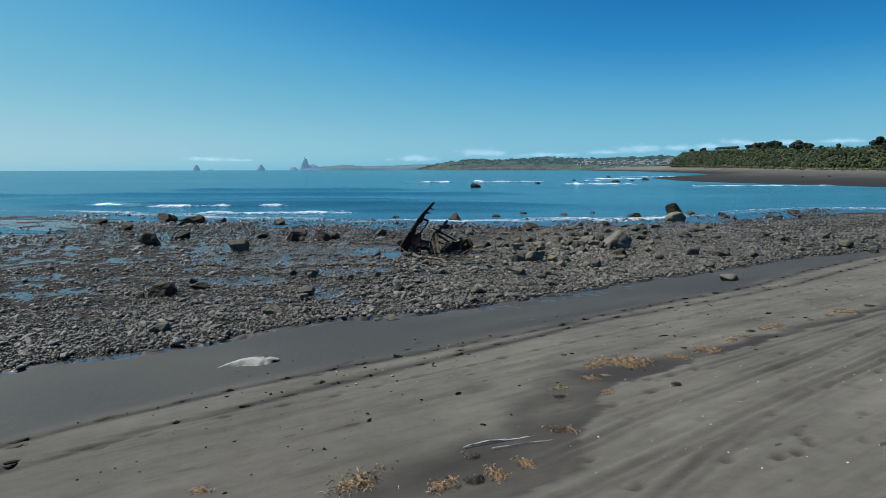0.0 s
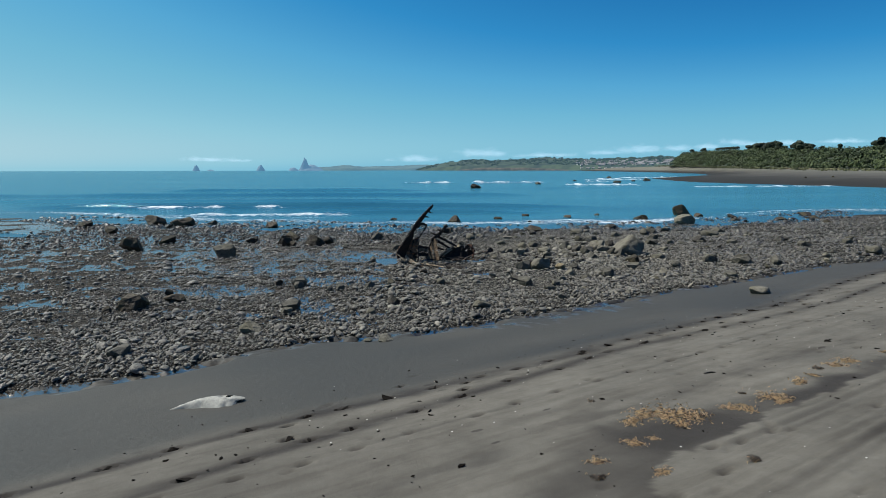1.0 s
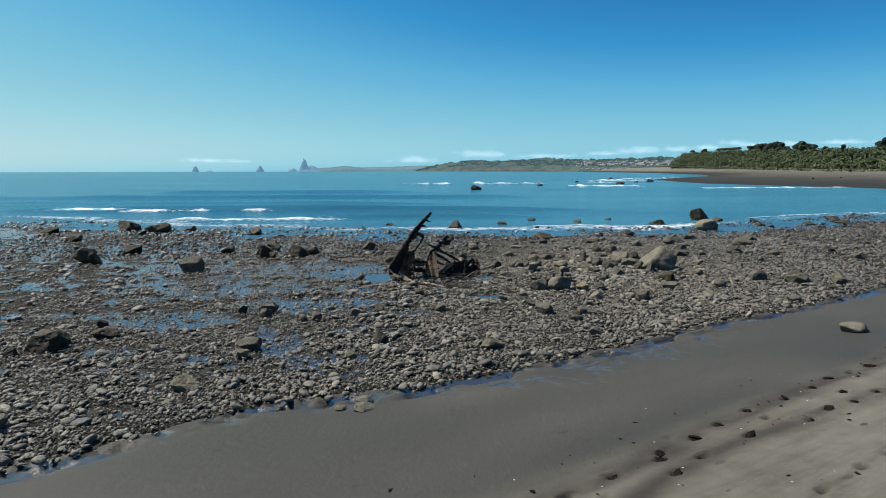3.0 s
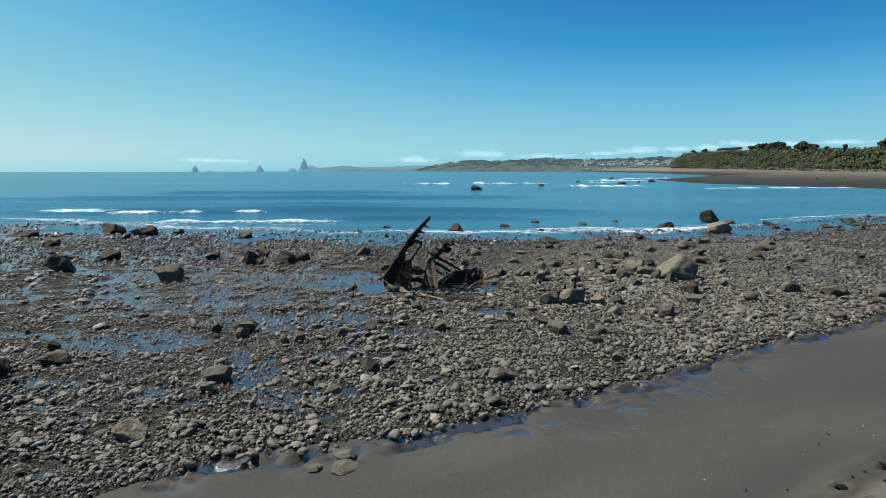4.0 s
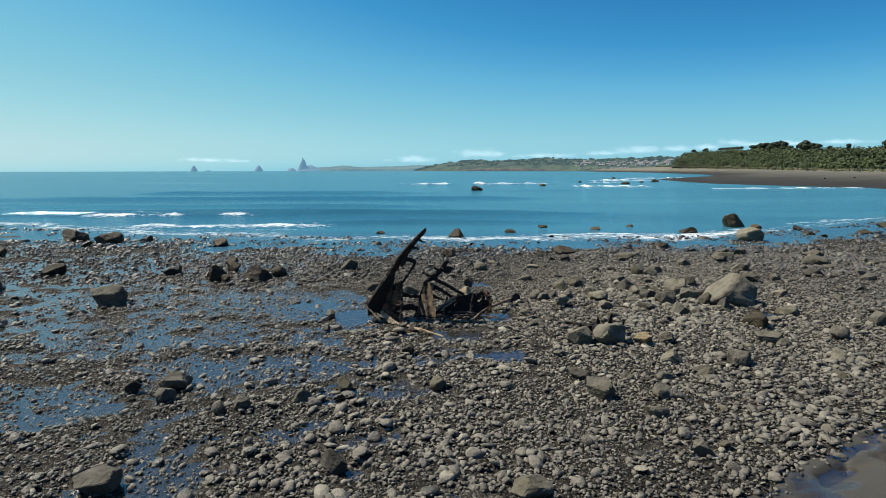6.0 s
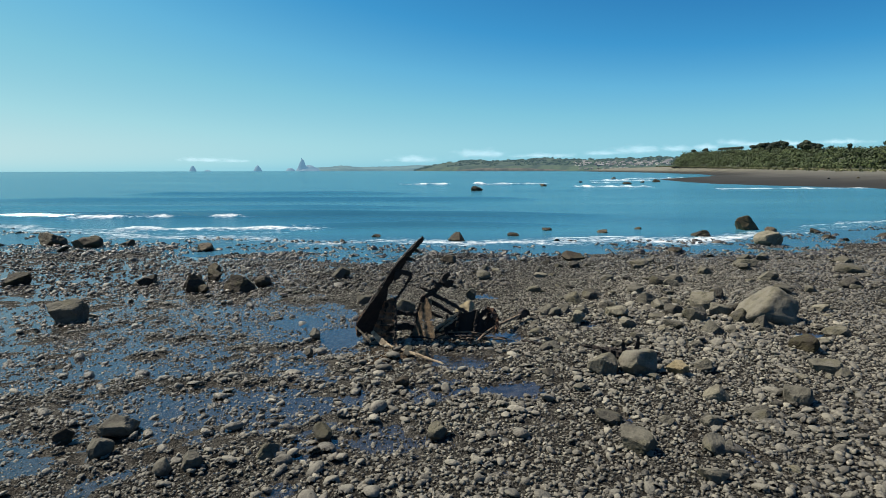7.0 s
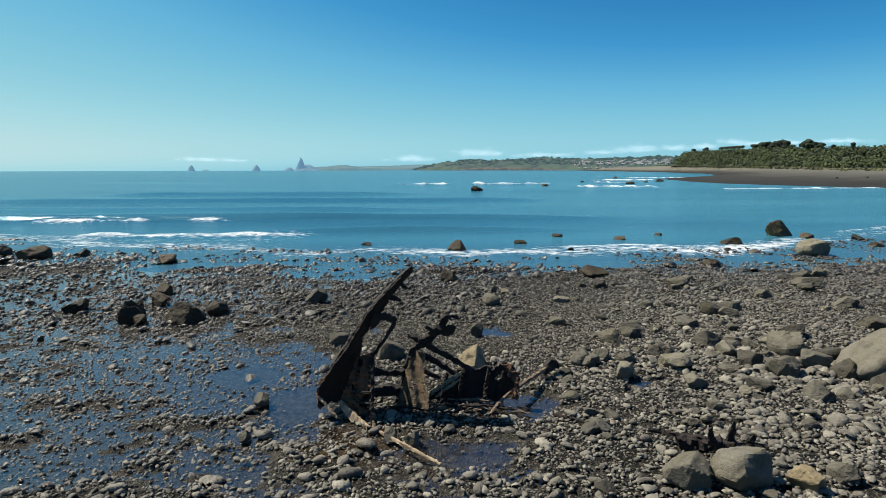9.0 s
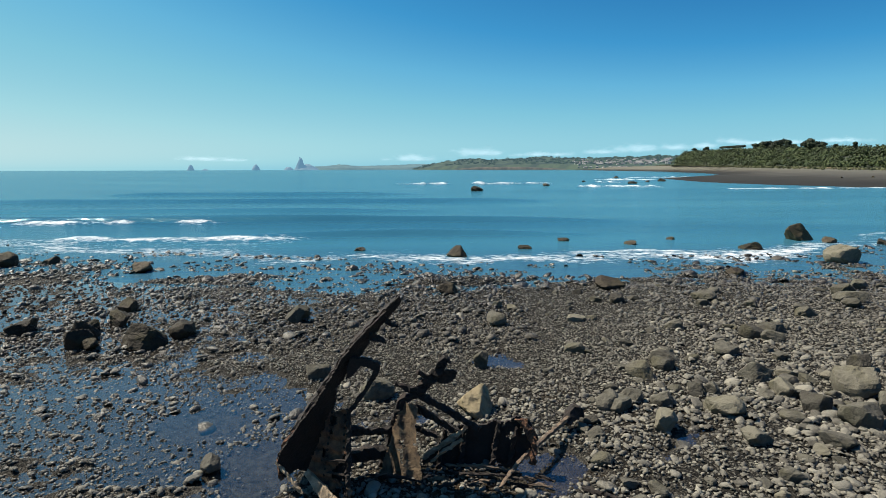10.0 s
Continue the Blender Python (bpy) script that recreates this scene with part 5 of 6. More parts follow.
    part("stringer", spar("stringer", [(-0.22, 31.75, 0.96), (0.1, 31.7, 0.78), (0.44, 31.65, 0.58)], [0.10, 0.09, 0.08], 0.07, 327), M_RUST, w)
    part("stringer", spar("stringer", [(-0.22, 31.75, 0.62), (-0.05, 31.72, 0.57), (0.12, 31.7, 0.50)], [0.09, 0.06, 0.05], 0.06, 328), M_RUST, w)
    side_at = lambda x, z: 31.78 + 0.10 * z - 0.10 * (x - 0.7) ** 2
    part("hull_side", corroded("hull_side", [(-0.15, 0.06), (-0.12, 0.16), (0.4, 0.57), (0.62, 0.66), (0.78, 0.60), (1.0, 0.70), (1.18, 0.60), (1.3, 0.74), (1.46, 0.80), (1.56, 0.66), (1.68, 0.46), (1.58, 0.22), (1.3, 0.0), (0.6, -0.06)], side_at, 0.05, 330, 0.45, ragged=0.09), M_RUST, w, "black rusted side of the hull, fallen over")
    part("hull_end", spar("hull_end", [(1.34, 31.72, 0.78), (1.46, 31.7, 0.72), (1.56, 31.66, 0.58), (1.62, 31.6, 0.36), (1.58, 31.55, 0.12)], [0.04, 0.09, 0.11, 0.09, 0.05], 0.07, 331, 0.02), M_PLATE, w, "red-brown rusted end of the hull")
    # sunlit edges of the hull plate, put in as pale strips
    part("pale_strake", spar("pale_strake", [(-0.10, 31.62, 0.20), (0.2, 31.6, 0.42), (0.55, 31.6, 0.66)], [0.05, 0.06, 0.04], 0.05, 332), M_PALE, w, "pale strip painting the sunlit edge of the hull plate")
    part("pale_strake", spar("pale_strake", [(0.02, 31.55, 0.18), (0.3, 31.52, 0.40), (0.5, 31.52, 0.54)], [0.03, 0.04, 0.03], 0.04, 333), M_PALE, w)
    for k, (xa, xb, y_, z_) in enumerate(((0.25, 1.35, 31.35, 0.16), (0.45, 1.5, 31.2, 0.10), (-0.9, -0.1, 31.25, 0.06))):
        part("floor_timber", spar("floor_timber", [(xa, y_ + 0.1, z_), ((xa + xb) / 2, y_, z_ + 0.03), (xb, y_ - 0.08, z_ - 0.02)], [0.025, 0.035, 0.02], 0.03, 340 + k, 0.006), M_LOG if k == 0 else M_RUST, w)
    # frames standing on the fallen side, and torn scraps about its foot
    for k, x0 in enumerate((0.18, 0.52, 1.02, 1.3)):
        top = 0.42 + 0.3 * math.sin(0.6 + k * 0.6)
        part("frame_rib", spar("frame_rib", [(x0 - 0.05, 31.68, 0.0), (x0, 31.74, top * 0.55), (x0 + 0.06, 31.76, top)], [0.07, 0.06, 0.035], 0.06, 380 + k, 0.012), M_RUST, w)
    rng = np.random.default_rng(395)
    for k in range(15):
        x0, y0, a = rng.uniform(-1.0, 1.7), rng.uniform(30.7, 31.5), rng.uniform(-0.7, 0.7)
        d, z0 = rng.uniform(0.10, 0.34), rng.uniform(0.02, 0.10)
        part("scrap", spar("scrap", [(x0, y0, z0), (x0 + d * math.cos(a) / 2, y0 + d * math.sin(a) / 2, z0 + rng.uniform(0, 0.05)), (x0 + d * math.cos(a), y0 + d * math.sin(a), z0)], [rng.uniform(0.015, 0.03), rng.uniform(0.02, 0.05), 0.015], 0.03, 396 + k, 0.009), M_LOG if k % 2 == 0 else M_RUST, w)
    part("keel_timber", spar("keel_timber", [(-1.78, 31.02, 0.30), (-1.55, 30.9, 0.10), (-1.36, 30.75, 0.0), (-1.2, 30.6, -0.03)], [0.07, 0.15, 0.13, 0.06], 0.07, 350, 0.007), M_PALE, w, "bleached splintered keel timber")
    part("keel_timber", spar("keel_timber", [(-2.2, 31.05, 0.42), (-2.0, 30.95, 0.24), (-1.8, 30.85, 0.06)], [0.03, 0.04, 0.03], 0.04, 351), M_PALE, w)
    part("keel_rod", spar("keel_rod", [(-1.13, 30.75, 0.2), (-1.12, 30.72, 0.05), (-1.06, 30.5, -0.02)], [0.05, 0.05, 0.04], 0.05, 352), M_LOG, w)
    return w


wreck = build_wreck()
plank = part("plank", spar("plank", [(-1.1, 30.45, 0.03), (-0.6, 29.85, 0.06), (-0.3, 29.5, 0.07), (0.1, 29.1, 0.05)], [0.04, 0.055, 0.05, 0.02], 0.035, 360, 0.005), M_PALE)
tagged(plank, "bleached splintered plank lying on wet cobbles before the wreck", "plank")
log = part("driftwood_branch", spar("driftwood_branch", [(1.02, 31.0, 0.04), (1.22, 31.25, 0.16), (1.55, 31.7, 0.24), (2.0, 32.3, 0.26), (2.5, 33.0, 0.28)], [0.02, 0.035, 0.055, 0.07, 0.05], 0.06, 361, 0.006), M_LOG)
tagged(log, "brown weathered driftwood branch leaning on the cobbles", "driftwood")
part("root", spar("root", [(2.36, 32.85, 0.16), (2.46, 32.95, 0.26), (2.56, 33.05, 0.32), (2.66, 33.1, 0.30), (2.72, 33.1, 0.24)], [0.06, 0.17, 0.24, 0.17, 0.05], 0.18, 362, 0.012), M_RUST, log, "dark root end")
rod = part("iron_rod", spar("iron_rod", [(2.2, 30.9, 0.08), (2.7, 30.55, 0.07), (3.1, 30.4, 0.12)], [0.05, 0.05, 0.05], 0.05, 363), M_RUST)
tagged(rod, "thin rusty iron rod lying on the cobbles", "iron rod")


def build_spikes():
    s = tagged(new("rusty_frame"), "torn rusty iron frame with spikes behind a boulder", "wreckage")
    part("base", spar("base", [(4.0, 29.6, 0.14), (4.6, 29.4, 0.18), (5.2, 29.2, 0.12)], [0.14, 0.2, 0.1], 0.2, 370, 0.03), M_RUST, s)
    for k, (x0, x1, z1) in enumerate(((4.45, 4.40, 0.52), (4.72, 4.78, 0.62), (5.0, 5.12, 0.38), (4.15, 3.85, 0.34))):
        part("spike", spar("spike", [(x0, 29.4, 0.1), ((x0 + x1) / 2, 29.38, z1 * 0.6), (x1, 29.36, z1)], [0.14, 0.09, 0.03], 0.05, 372 + k, 0.012), M_RUST, s)
    part("rail", spar("rail", [(3.6, 29.9, 0.22), (4.3, 29.55, 0.24), (5.3, 29.3, 0.2)], [0.05, 0.05, 0.04], 0.05, 379), M_RUST, s)
    return s


build_spikes()


# ---- what lies on the sand ----
def strands(name, n, spread, seed, width, lift, mat):
    r = np.random.default_rng(seed)
    V, F = [], []
    for _ in range(n):
        x0, y0 = r.normal(0, spread * 0.75) * r.uniform(0.3, 1.3), r.normal(0, spread * 0.5) * r.uniform(0.3, 1.3)
        a, bend = r.uniform(0, 6.28), r.normal(0, 1.3)
        k, length, w, top = 3, r.uniform(0.02, 0.075), width * r.uniform(0.6, 1.6), r.uniform(0.01, lift)
        base = len(V)
        for i in range(k + 1):
            t = i / k
            b = a + bend * t
            x0, y0 = x0 + math.cos(b) * length / k, y0 + math.sin(b) * length / k
            z = 0.006 + top * math.sin(math.pi * t) + r.uniform(0, 0.008)
            ox, oy = -math.sin(b) * w * (1 - 0.5 * t), math.cos(b) * w * (1 - 0.5 * t)
            V += [(x0 + ox, y0 + oy, z), (x0 - ox, y0 - oy, z + 0.4 * w), (x0, y0, z - 0.008)]
        for i in range(k):
            p = base + 3 * i
            F += [(p, p + 3, p + 4, p + 1), (p + 1, p + 4, p + 5, p + 2), (p + 2, p + 5, p + 3, p)]
    return mesh_from(name, np.array(V), np.array(F), smooth=False)


def seaweed(seed, tan, dark, spread):
    s = new("seaweed_clump")
    tagged(s, "tangled clump of dried tan and dark seaweed on sand", "seaweed", "seaweed along the tide line")
    part("tan_fronds", strands("tan_fronds", tan, spread, seed, 0.0034, 0.022, M_KELP), M_KELP, s)
    part("dark_fronds", strands("dark_fronds", dark, spread * 0.8, seed + 50, 0.0045, 0.03, M_KELPDARK), M_KELPDARK, s, "blackish wet fronds")
    return s


WEEDS = [seaweed(401, 190, 50, 0.25), seaweed(402, 100, 26, 0.13), seaweed(403, 30, 130, 0.07)]
RK = np.random.default_rng(8)
first = set()


def drop_weed(kind, x, y, size=1.0):
    m = Matrix.LocRotScale((x, y, lie(x, y)), Euler((-0.10, 0.06, RK.uniform(0, 6.28))), (size, size, size))
    if kind in first:
        copy_thing(WEEDS[kind], m)
    else:
        first.add(kind)
        WEEDS[kind].matrix_basis = Matrix.LocRotScale((x, y, lie(x, y)), Euler((-0.10, 0.06, 1.0)), None)


for k, x, y, size in [(0, -0.83, 5.35, 1.0), (1, 0.01, 5.15, 0.9), (2, 0.3, 5.22, 1.0), (1, 0.52, 5.25, 1.0), (1, 0.83, 5.5, 0.8), (2, 0.3, 5.8, 0.8), (2, 1.32, 6.42, 1.0), (1, 1.42, 6.4, 0.7), (2, 1.6, 7.75, 0.8), (1, 1.69, 8.15, 0.7),
                      (0, 2.98, 9.5, 1.0), (0, 3.25, 9.4, 1.0), (0, 2.7, 9.6, 0.8), (1, 2.44, 9.35, 0.9), (1, 3.0, 9.1, 1.0), (1, 3.85, 9.6, 0.8)]:
    drop_weed(k, x, y, size)
for k, x, y, size in [(1, 4.0, 9.5, 0.9), (0, 4.52, 9.9, 0.8), (1, 4.6, 9.7, 1.0), (1, 5.3, 10.5, 1.0), (1, 5.7, 10.8, 0.7), (0, 6.7, 11.5, 0.7), (1, 6.35, 11.3, 0.9), (0, 8.73, 12.5, 1.0), (2, 9.6, 13.0, 1.0), (1, 8.2, 12.2, 0.8), (1, 2.24, 8.6, 0.8),
                      (1, 2.5, 8.7, 0.5), (2, 3.25, 7.9, 0.7), (1, -2.39, 5.46, 0.7), (1, 2.25, 7.75, 0.7), (2, 6.0, 11.2, 0.8), (1, 7.6, 11.9, 0.6), (2, 2.2, 10.4, 0.5), (2, 4.3, 10.2, 0.5)]:
    drop_weed(k, x, y, size)


def build_white():
    nu, nv = 40, 15
    t, v = np.meshgrid(np.linspace(0, 1, nu), np.linspace(-1, 1, nv), indexing="ij")
    half = 0.02 + 0.25 * np.sin(np.clip(t, 0, 1) ** 1.4 * 2.35) ** 1.3 + 0.05 * vnoise(t * 11, v * 2, 4) * t
    X = (t - 0.5) * 1.2 + 0.10 * vnoise(v * 3.5, t * 2, 6) * t ** 3
    Y = v * half + 0.06 * t
    Z = 0.15 * (1 - np.abs(v) ** 2.5) * (0.15 + np.sin(t * 2.7)) - 0.03 + 0.02 * fbm(t * 7, v * 3, 9, 3)
    Z = Z - 0.09 * np.exp(-(((t - 0.72) / 0.03) ** 2 + ((v - 0.1) / 0.18) ** 2)) - 0.05 * np.exp(-(((t - 0.45) / 0.05) ** 2 + ((v + 0.7) / 0.2) ** 2))
    F = grid_faces(nu, nv)
    ft, fv = t.ravel()[F].mean(1), v.ravel()[F].mean(1)
    gone = ((ft - 0.80) / 0.05) ** 2 + ((fv - 0.15) / 0.3) ** 2 < 1
    ob = new("white_slab", mesh_from("white_slab", np.stack([X, Y, Z], -1).reshape(-1, 3), F[~gone]))
    ob.data.materials.append(M_WHITE)
    ob.matrix_world = pose(-4.05, 11.87, lie(-4.05, 11.87) + 0.005, -7, -4, 6)
    return tagged(ob, "flat bleached white slab tapering to a point on wet sand", "beach debris")


build_white()
for pts, wide in (([(0.23, 6.07, 0.01), (0.5, 6.17, 0.03), (0.75, 6.22, 0.02), (1.04, 6.33, 0.015)], [0.012, 0.02, 0.016, 0.006]), ([(0.53, 5.96, 0.01), (0.85, 6.04, 0.02), (1.1, 6.1, 0.02), (1.26, 6.16, 0.01)], [0.006, 0.009, 0.008, 0.004])):
    stick = part("stick", spar("stick", pts, wide, wide[1] * 0.8, 410 + len(pts), 0.0025), M_STICK)
    stick.location = (0, 0, lie(pts[1][0], pts[1][1]))
    tagged(stick, "thin pale driftwood stick lying on damp sand", "driftwood")
twig = part("stick", spar("stick", [(4.3, 11.43, 0), (4.4, 11.45, 0.012), (4.5, 11.46, 0.01)], [0.015, 0.025, 0.012], 0.02, 411, 0.004), M_KELPDARK)
twig.location = (0, 0, lie(4.4, 11.45))
tagged(twig, "short dark stick lying on dry sand", "driftwood")


RC = np.random.default_rng(12)
u, s = RC.uniform(-6, 16, 260), RC.uniform(4, 14, 260)
cx, cy = place_on_beach(u, s)
cv, cf = stone_shape(1, RC)
cz = sand_height(cx, cy)
sz = RC.uniform(0.006, 0.015, 260)
V = cv[None] * sz[:, None, None] + np.stack([cx, cy, cz], -1)[:, None]
chip_me = mesh_from("shell_chips", V.reshape(-1, 3), (cf[None] + (np.arange(260) * len(cv))[:, None, None]).reshape(-1, 3), smooth=False)
chip_me.materials.append(plain("broken_shell", (0.25, 0.23, 0.2), (0.7, 0.68, 0.62), 1.5, 0.6))
tagged(new("shell_chips", chip_me), "small pale shell chips and dark grit strewn on sand", "shells", kind="stuff")


# black lumps added as footprint shade; smaller bits strewn along the tide lines
def build_shade_lumps():
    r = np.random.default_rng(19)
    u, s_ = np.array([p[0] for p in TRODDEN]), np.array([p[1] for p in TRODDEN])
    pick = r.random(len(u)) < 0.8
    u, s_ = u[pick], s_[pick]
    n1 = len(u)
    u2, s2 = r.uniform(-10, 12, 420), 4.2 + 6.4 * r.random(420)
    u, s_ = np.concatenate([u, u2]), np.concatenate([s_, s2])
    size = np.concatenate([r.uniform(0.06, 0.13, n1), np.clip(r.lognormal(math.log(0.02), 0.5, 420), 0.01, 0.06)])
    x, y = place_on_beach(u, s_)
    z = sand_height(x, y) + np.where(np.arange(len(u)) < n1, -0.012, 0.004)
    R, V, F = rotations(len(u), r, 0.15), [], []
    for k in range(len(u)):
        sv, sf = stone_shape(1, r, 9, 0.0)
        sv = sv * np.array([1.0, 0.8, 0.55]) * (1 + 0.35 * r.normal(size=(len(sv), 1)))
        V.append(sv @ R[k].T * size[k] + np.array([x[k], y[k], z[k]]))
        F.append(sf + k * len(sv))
    me = mesh_from("weed_scraps", np.concatenate(V), np.concatenate(F), smooth=False)
    # near-black, so the lumps read as shade in the prints
    black = plain("pit_black", (0.004, 0.0035, 0.003), (0.012, 0.010, 0.008), 12.0, 0.95)
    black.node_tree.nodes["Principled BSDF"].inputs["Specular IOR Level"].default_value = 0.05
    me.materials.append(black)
    return tagged(new("weed_scraps", me), "small black lumps as painted footprint shade, and strewn dark bits", "seaweed", kind="stuff")


build_shade_lumps()


# ---- far beach, headland, town ----
def far_shore(y):
    return np.interp(y, (110, 150, 178, 217, 260, 300, 322, 345, 450, 600, 900, 1500, 2600), (150, 113, 105, 97, 98, 104, 116, 150, 205, 262, 330, 400, 560))


def foot(y):
    return 215 + (y - 287) * 0.2155


def foot_height(y):
    return 4.0 + np.clip(y - 287, 0, 560) * 0.0098


def build_far_beach():
    ys = graded((110, 360, 2.5, 4), (360, 2600, 5, 80))
    t = np.linspace(0, 1, 46)
    T, Y = np.meshgrid(t, ys, indexing="ij")
    xa, xb = far_shore(Y), np.maximum(foot(Y) + 12, far_shore(Y) + 30)
    X = xa + (xb - xa) * T ** 1.3 - 4 * (1 - T) * (1 - vnoise(Y * 0.03, 0 * Y, 77))
    rise = SEA - 0.25 + 0.5 * sm(0, 0.08, T) + 1.6 * sm(0.05, 0.45, T)
    Z = rise + (foot_height(Y) - 1.8) * sm(0.3, 1.0, T) + 0.25 * fbm(X * 0.03, Y * 0.02, 78, 4) * sm(0.1, 0.4, T)
    me = mesh_from("far_beach", np.stack([X, Y, Z], -1).reshape(-1, 3), grid_faces(len(t), len(ys)))
    me.materials.append(M_FARSAND)
    return tagged(new("far_beach", me), "dark sand spit and beach across the bay", "beach", kind="structure")


def crest(y):
    return np.interp(y, (200, 287, 376, 430, 494, 609, 684, 875, 960), (11.5, 13, 14.8, 16.6, 18.4, 21.6, 23, 25.5, 23))


def slope_width(y):
    return np.interp(y, (287, 600, 870), (44, 34, 18))


def slope_height(y, t):
    """Up the bushy slope, t from 0 at its foot to 1 at the top."""
    return foot_height(y) + (crest(y) - foot_height(y)) * np.sin(np.clip(t, 0, 1) * 1.45) ** 1.1


def build_headland():
    ys, t = graded((180, 930, 6, 10)), np.concatenate([np.linspace(0, 1, 12), [1.5, 3, 6, 12]])
    T, Y = np.meshgrid(t, ys, indexing="ij")
    X = foot(Y) + slope_width(Y) * T * np.where(T > 1, 2, 1)
    Z = slope_height(Y, T) + 0.8 * fbm(X * 0.05, Y * 0.05, 91, 3) - 0.3
    Z = np.where(Y > 915, np.minimum(Z, 8), Z)
    me = mesh_from("headland", np.stack([X, Y, Z], -1).reshape(-1, 3), grid_faces(len(t), len(ys)))
    me.materials.append(M_SLOPE)
    return tagged(new("headland", me), "steep coastal slope under dense green bush", "hillside", kind="structure")


def leaf_cloud(centres, radii, per, rng, leaf, squash=0.75):
    """Many small leaf sprays, crowded on the outside of uneven crowns."""
    n = len(centres) * per
    d = rng.normal(size=(n, 3))
    d[:, 2] = np.abs(d[:, 2]) * 0.9 - 0.15
    d /= np.linalg.norm(d, axis=1)[:, None]
    c, r = np.repeat(centres, per, 0), np.repeat(radii, per)
    lump = 1 + 0.28 * np.sin(d[:, 0] * 5 + c[:, 0]) * np.sin(d[:, 1] * 4 + c[:, 1]) * np.sin(d[:, 2] * 5 + c[:, 0] * 0.7)
    p = c + d * (r * lump * rng.uniform(0.6, 1.02, n) ** 0.5)[:, None] * np.array([1, 1, squash])
    up = d + rng.normal(0, 0.25, (n, 3))
    a = np.cross(up, rng.normal(size=(n, 3)))
    a /= np.linalg.norm(a, axis=1)[:, None]
    b = np.cross(up, a)
    b /= np.linalg.norm(b, axis=1)[:, None]
    s = leaf * rng.uniform(0.6, 1.3, n)[:, None]
    V = np.stack([p - a * s, p + b * s * 0.7, p + a * s, p - b * s * 0.7], 1).reshape(-1, 3)
    return V, np.arange(n * 4).reshape(-1, 4)


build_far_beach()
build_headland()
RL = np.random.default_rng(21)
n = 900
y = 190 + 720 * RL.random(n) ** 1.2
t = RL.uniform(0.0, 1.12, n)
r = RL.uniform(2.2, 5.6, n) * (1 + 0.25 * (y > 500)) * np.where(RL.random(n) < 0.12, 1.35, 1.0)
C = np.stack([foot(y) + slope_width(y) * t + RL.normal(0, 1, n), y, slope_height(y, t) + r * 0.02], -1)
V, F = leaf_cloud(C, r, 120, RL, 0.62)
bush_me = mesh_from("coastal_bush", V, F, smooth=False)
bush_me.materials.append(M_LEAF)
tagged(new("coastal_bush", bush_me), "dense dark green coastal bush covering the slope", "bush", kind="stuff")
n = 800
y = 230 + 700 * RL.random(n)
r = RL.uniform(0.5, 1.3, n)
C = np.stack([foot(y) - 24 * RL.random(n) ** 1.8, y, foot_height(y) - 0.4], -1)
V, F = leaf_cloud(C, r, 16, RL, 0.7, 0.5)
grass_me = mesh_from("dune_grass", V, F, smooth=False)
grass_me.materials.append(M_GRASS)
tagged(new("dune_grass", grass_me), "yellow-green dune grass at the foot of the bush", "grass", kind="stuff")


def tree(x, y, base, height, spread, seed, crowns=5, mat=M_PINE, bare=-0.05):
    r = np.random.default_rng(seed)
    t = tagged(new("tree"), "dark green tree rising over the bush on the headland", "tree", "trees on the headland")
    bm = bmesh.new()
    bmesh.ops.create_cone(bm, segments=7, radius1=0.05 * height, radius2=0.02 * height, depth=height * 0.8, cap_ends=True, matrix=Matrix.Translation((0, 0, height * 0.4)))
    trunk = part("trunk", bm, M_TRUNK, t)
    C, R = [], []
    for k in range(crowns):
        a, q = k * 2.4 + r.uniform(0, 1), r.uniform(0.2, 0.9)
        C.append((math.cos(a) * spread * q * 0.75, math.sin(a) * spread * q * 0.75, height * r.uniform(0.25, 0.8)))
        R.append(spread * r.uniform(0.42, 0.68))
        bm = bmesh.new()
        way = Vector(C[-1]) - Vector((0, 0, height * 0.35))
        bmesh.ops.create_cone(bm, segments=5, radius1=0.02 * height, radius2=0.008 * height, depth=way.length, matrix=Matrix.Translation(Vector((0, 0, height * 0.35)) + way / 2) @ way.to_track_quat("Z", "Y").to_matrix().to_4x4())
        part("limb", bm, M_TRUNK, trunk)
    V, F = leaf_cloud(np.array(C), np.array(R), 170, r, 0.08 * height, 0.7)
    part("crown", mesh_from("crown", V, F, smooth=False), mat, t)
    t.location = (x, y, base)
    return t


def on_ridge(px):
    """Where a bearing meets the top of the slope."""
    ys = np.linspace(250, 920, 2000)
    i = int(np.argmin(np.abs((foot(ys) + 0.95 * slope_width(ys)) / ys - (px - 784) / 1048)))
    return float(foot(ys[i]) + 0.95 * slope_width(ys[i])), float(ys[i])


for px, py, wide in [(1408, 243, 26), (1424, 249, 16), (1548, 239, 22), (1562, 243, 20), (1334, 251, 26), (1356, 250, 28), (1320, 256, 18), (1374, 252, 20), (1240, 261, 12), (1222, 263, 12), (1476, 251, 10), (1450, 254, 14)]:
    x, y = on_ridge(px)
    base = float(crest(y)) - 3.0
    top = 4.7 + (298 - py) / 1048 * y
    tree(x, y, base, (top - base) * 1.0, wide * y / 1048 * 0.48, px, 9 if wide > 16 else 6)


# a clipped hedge row along the skyline
V, F = leaf_cloud(np.stack([np.linspace(0, 1, 60) * -18 + 316, np.linspace(0, 1, 60) * -85 + 690, 27.0 - np.linspace(0, 1, 60) * 1.6], -1), np.full(60, 1.9), 60, RL, 0.7)
hedge = part("hedge", mesh_from("hedge", V, F, smooth=False), M_PINE)
tagged(hedge, "long dark clipped hedge on the skyline", "hedge")


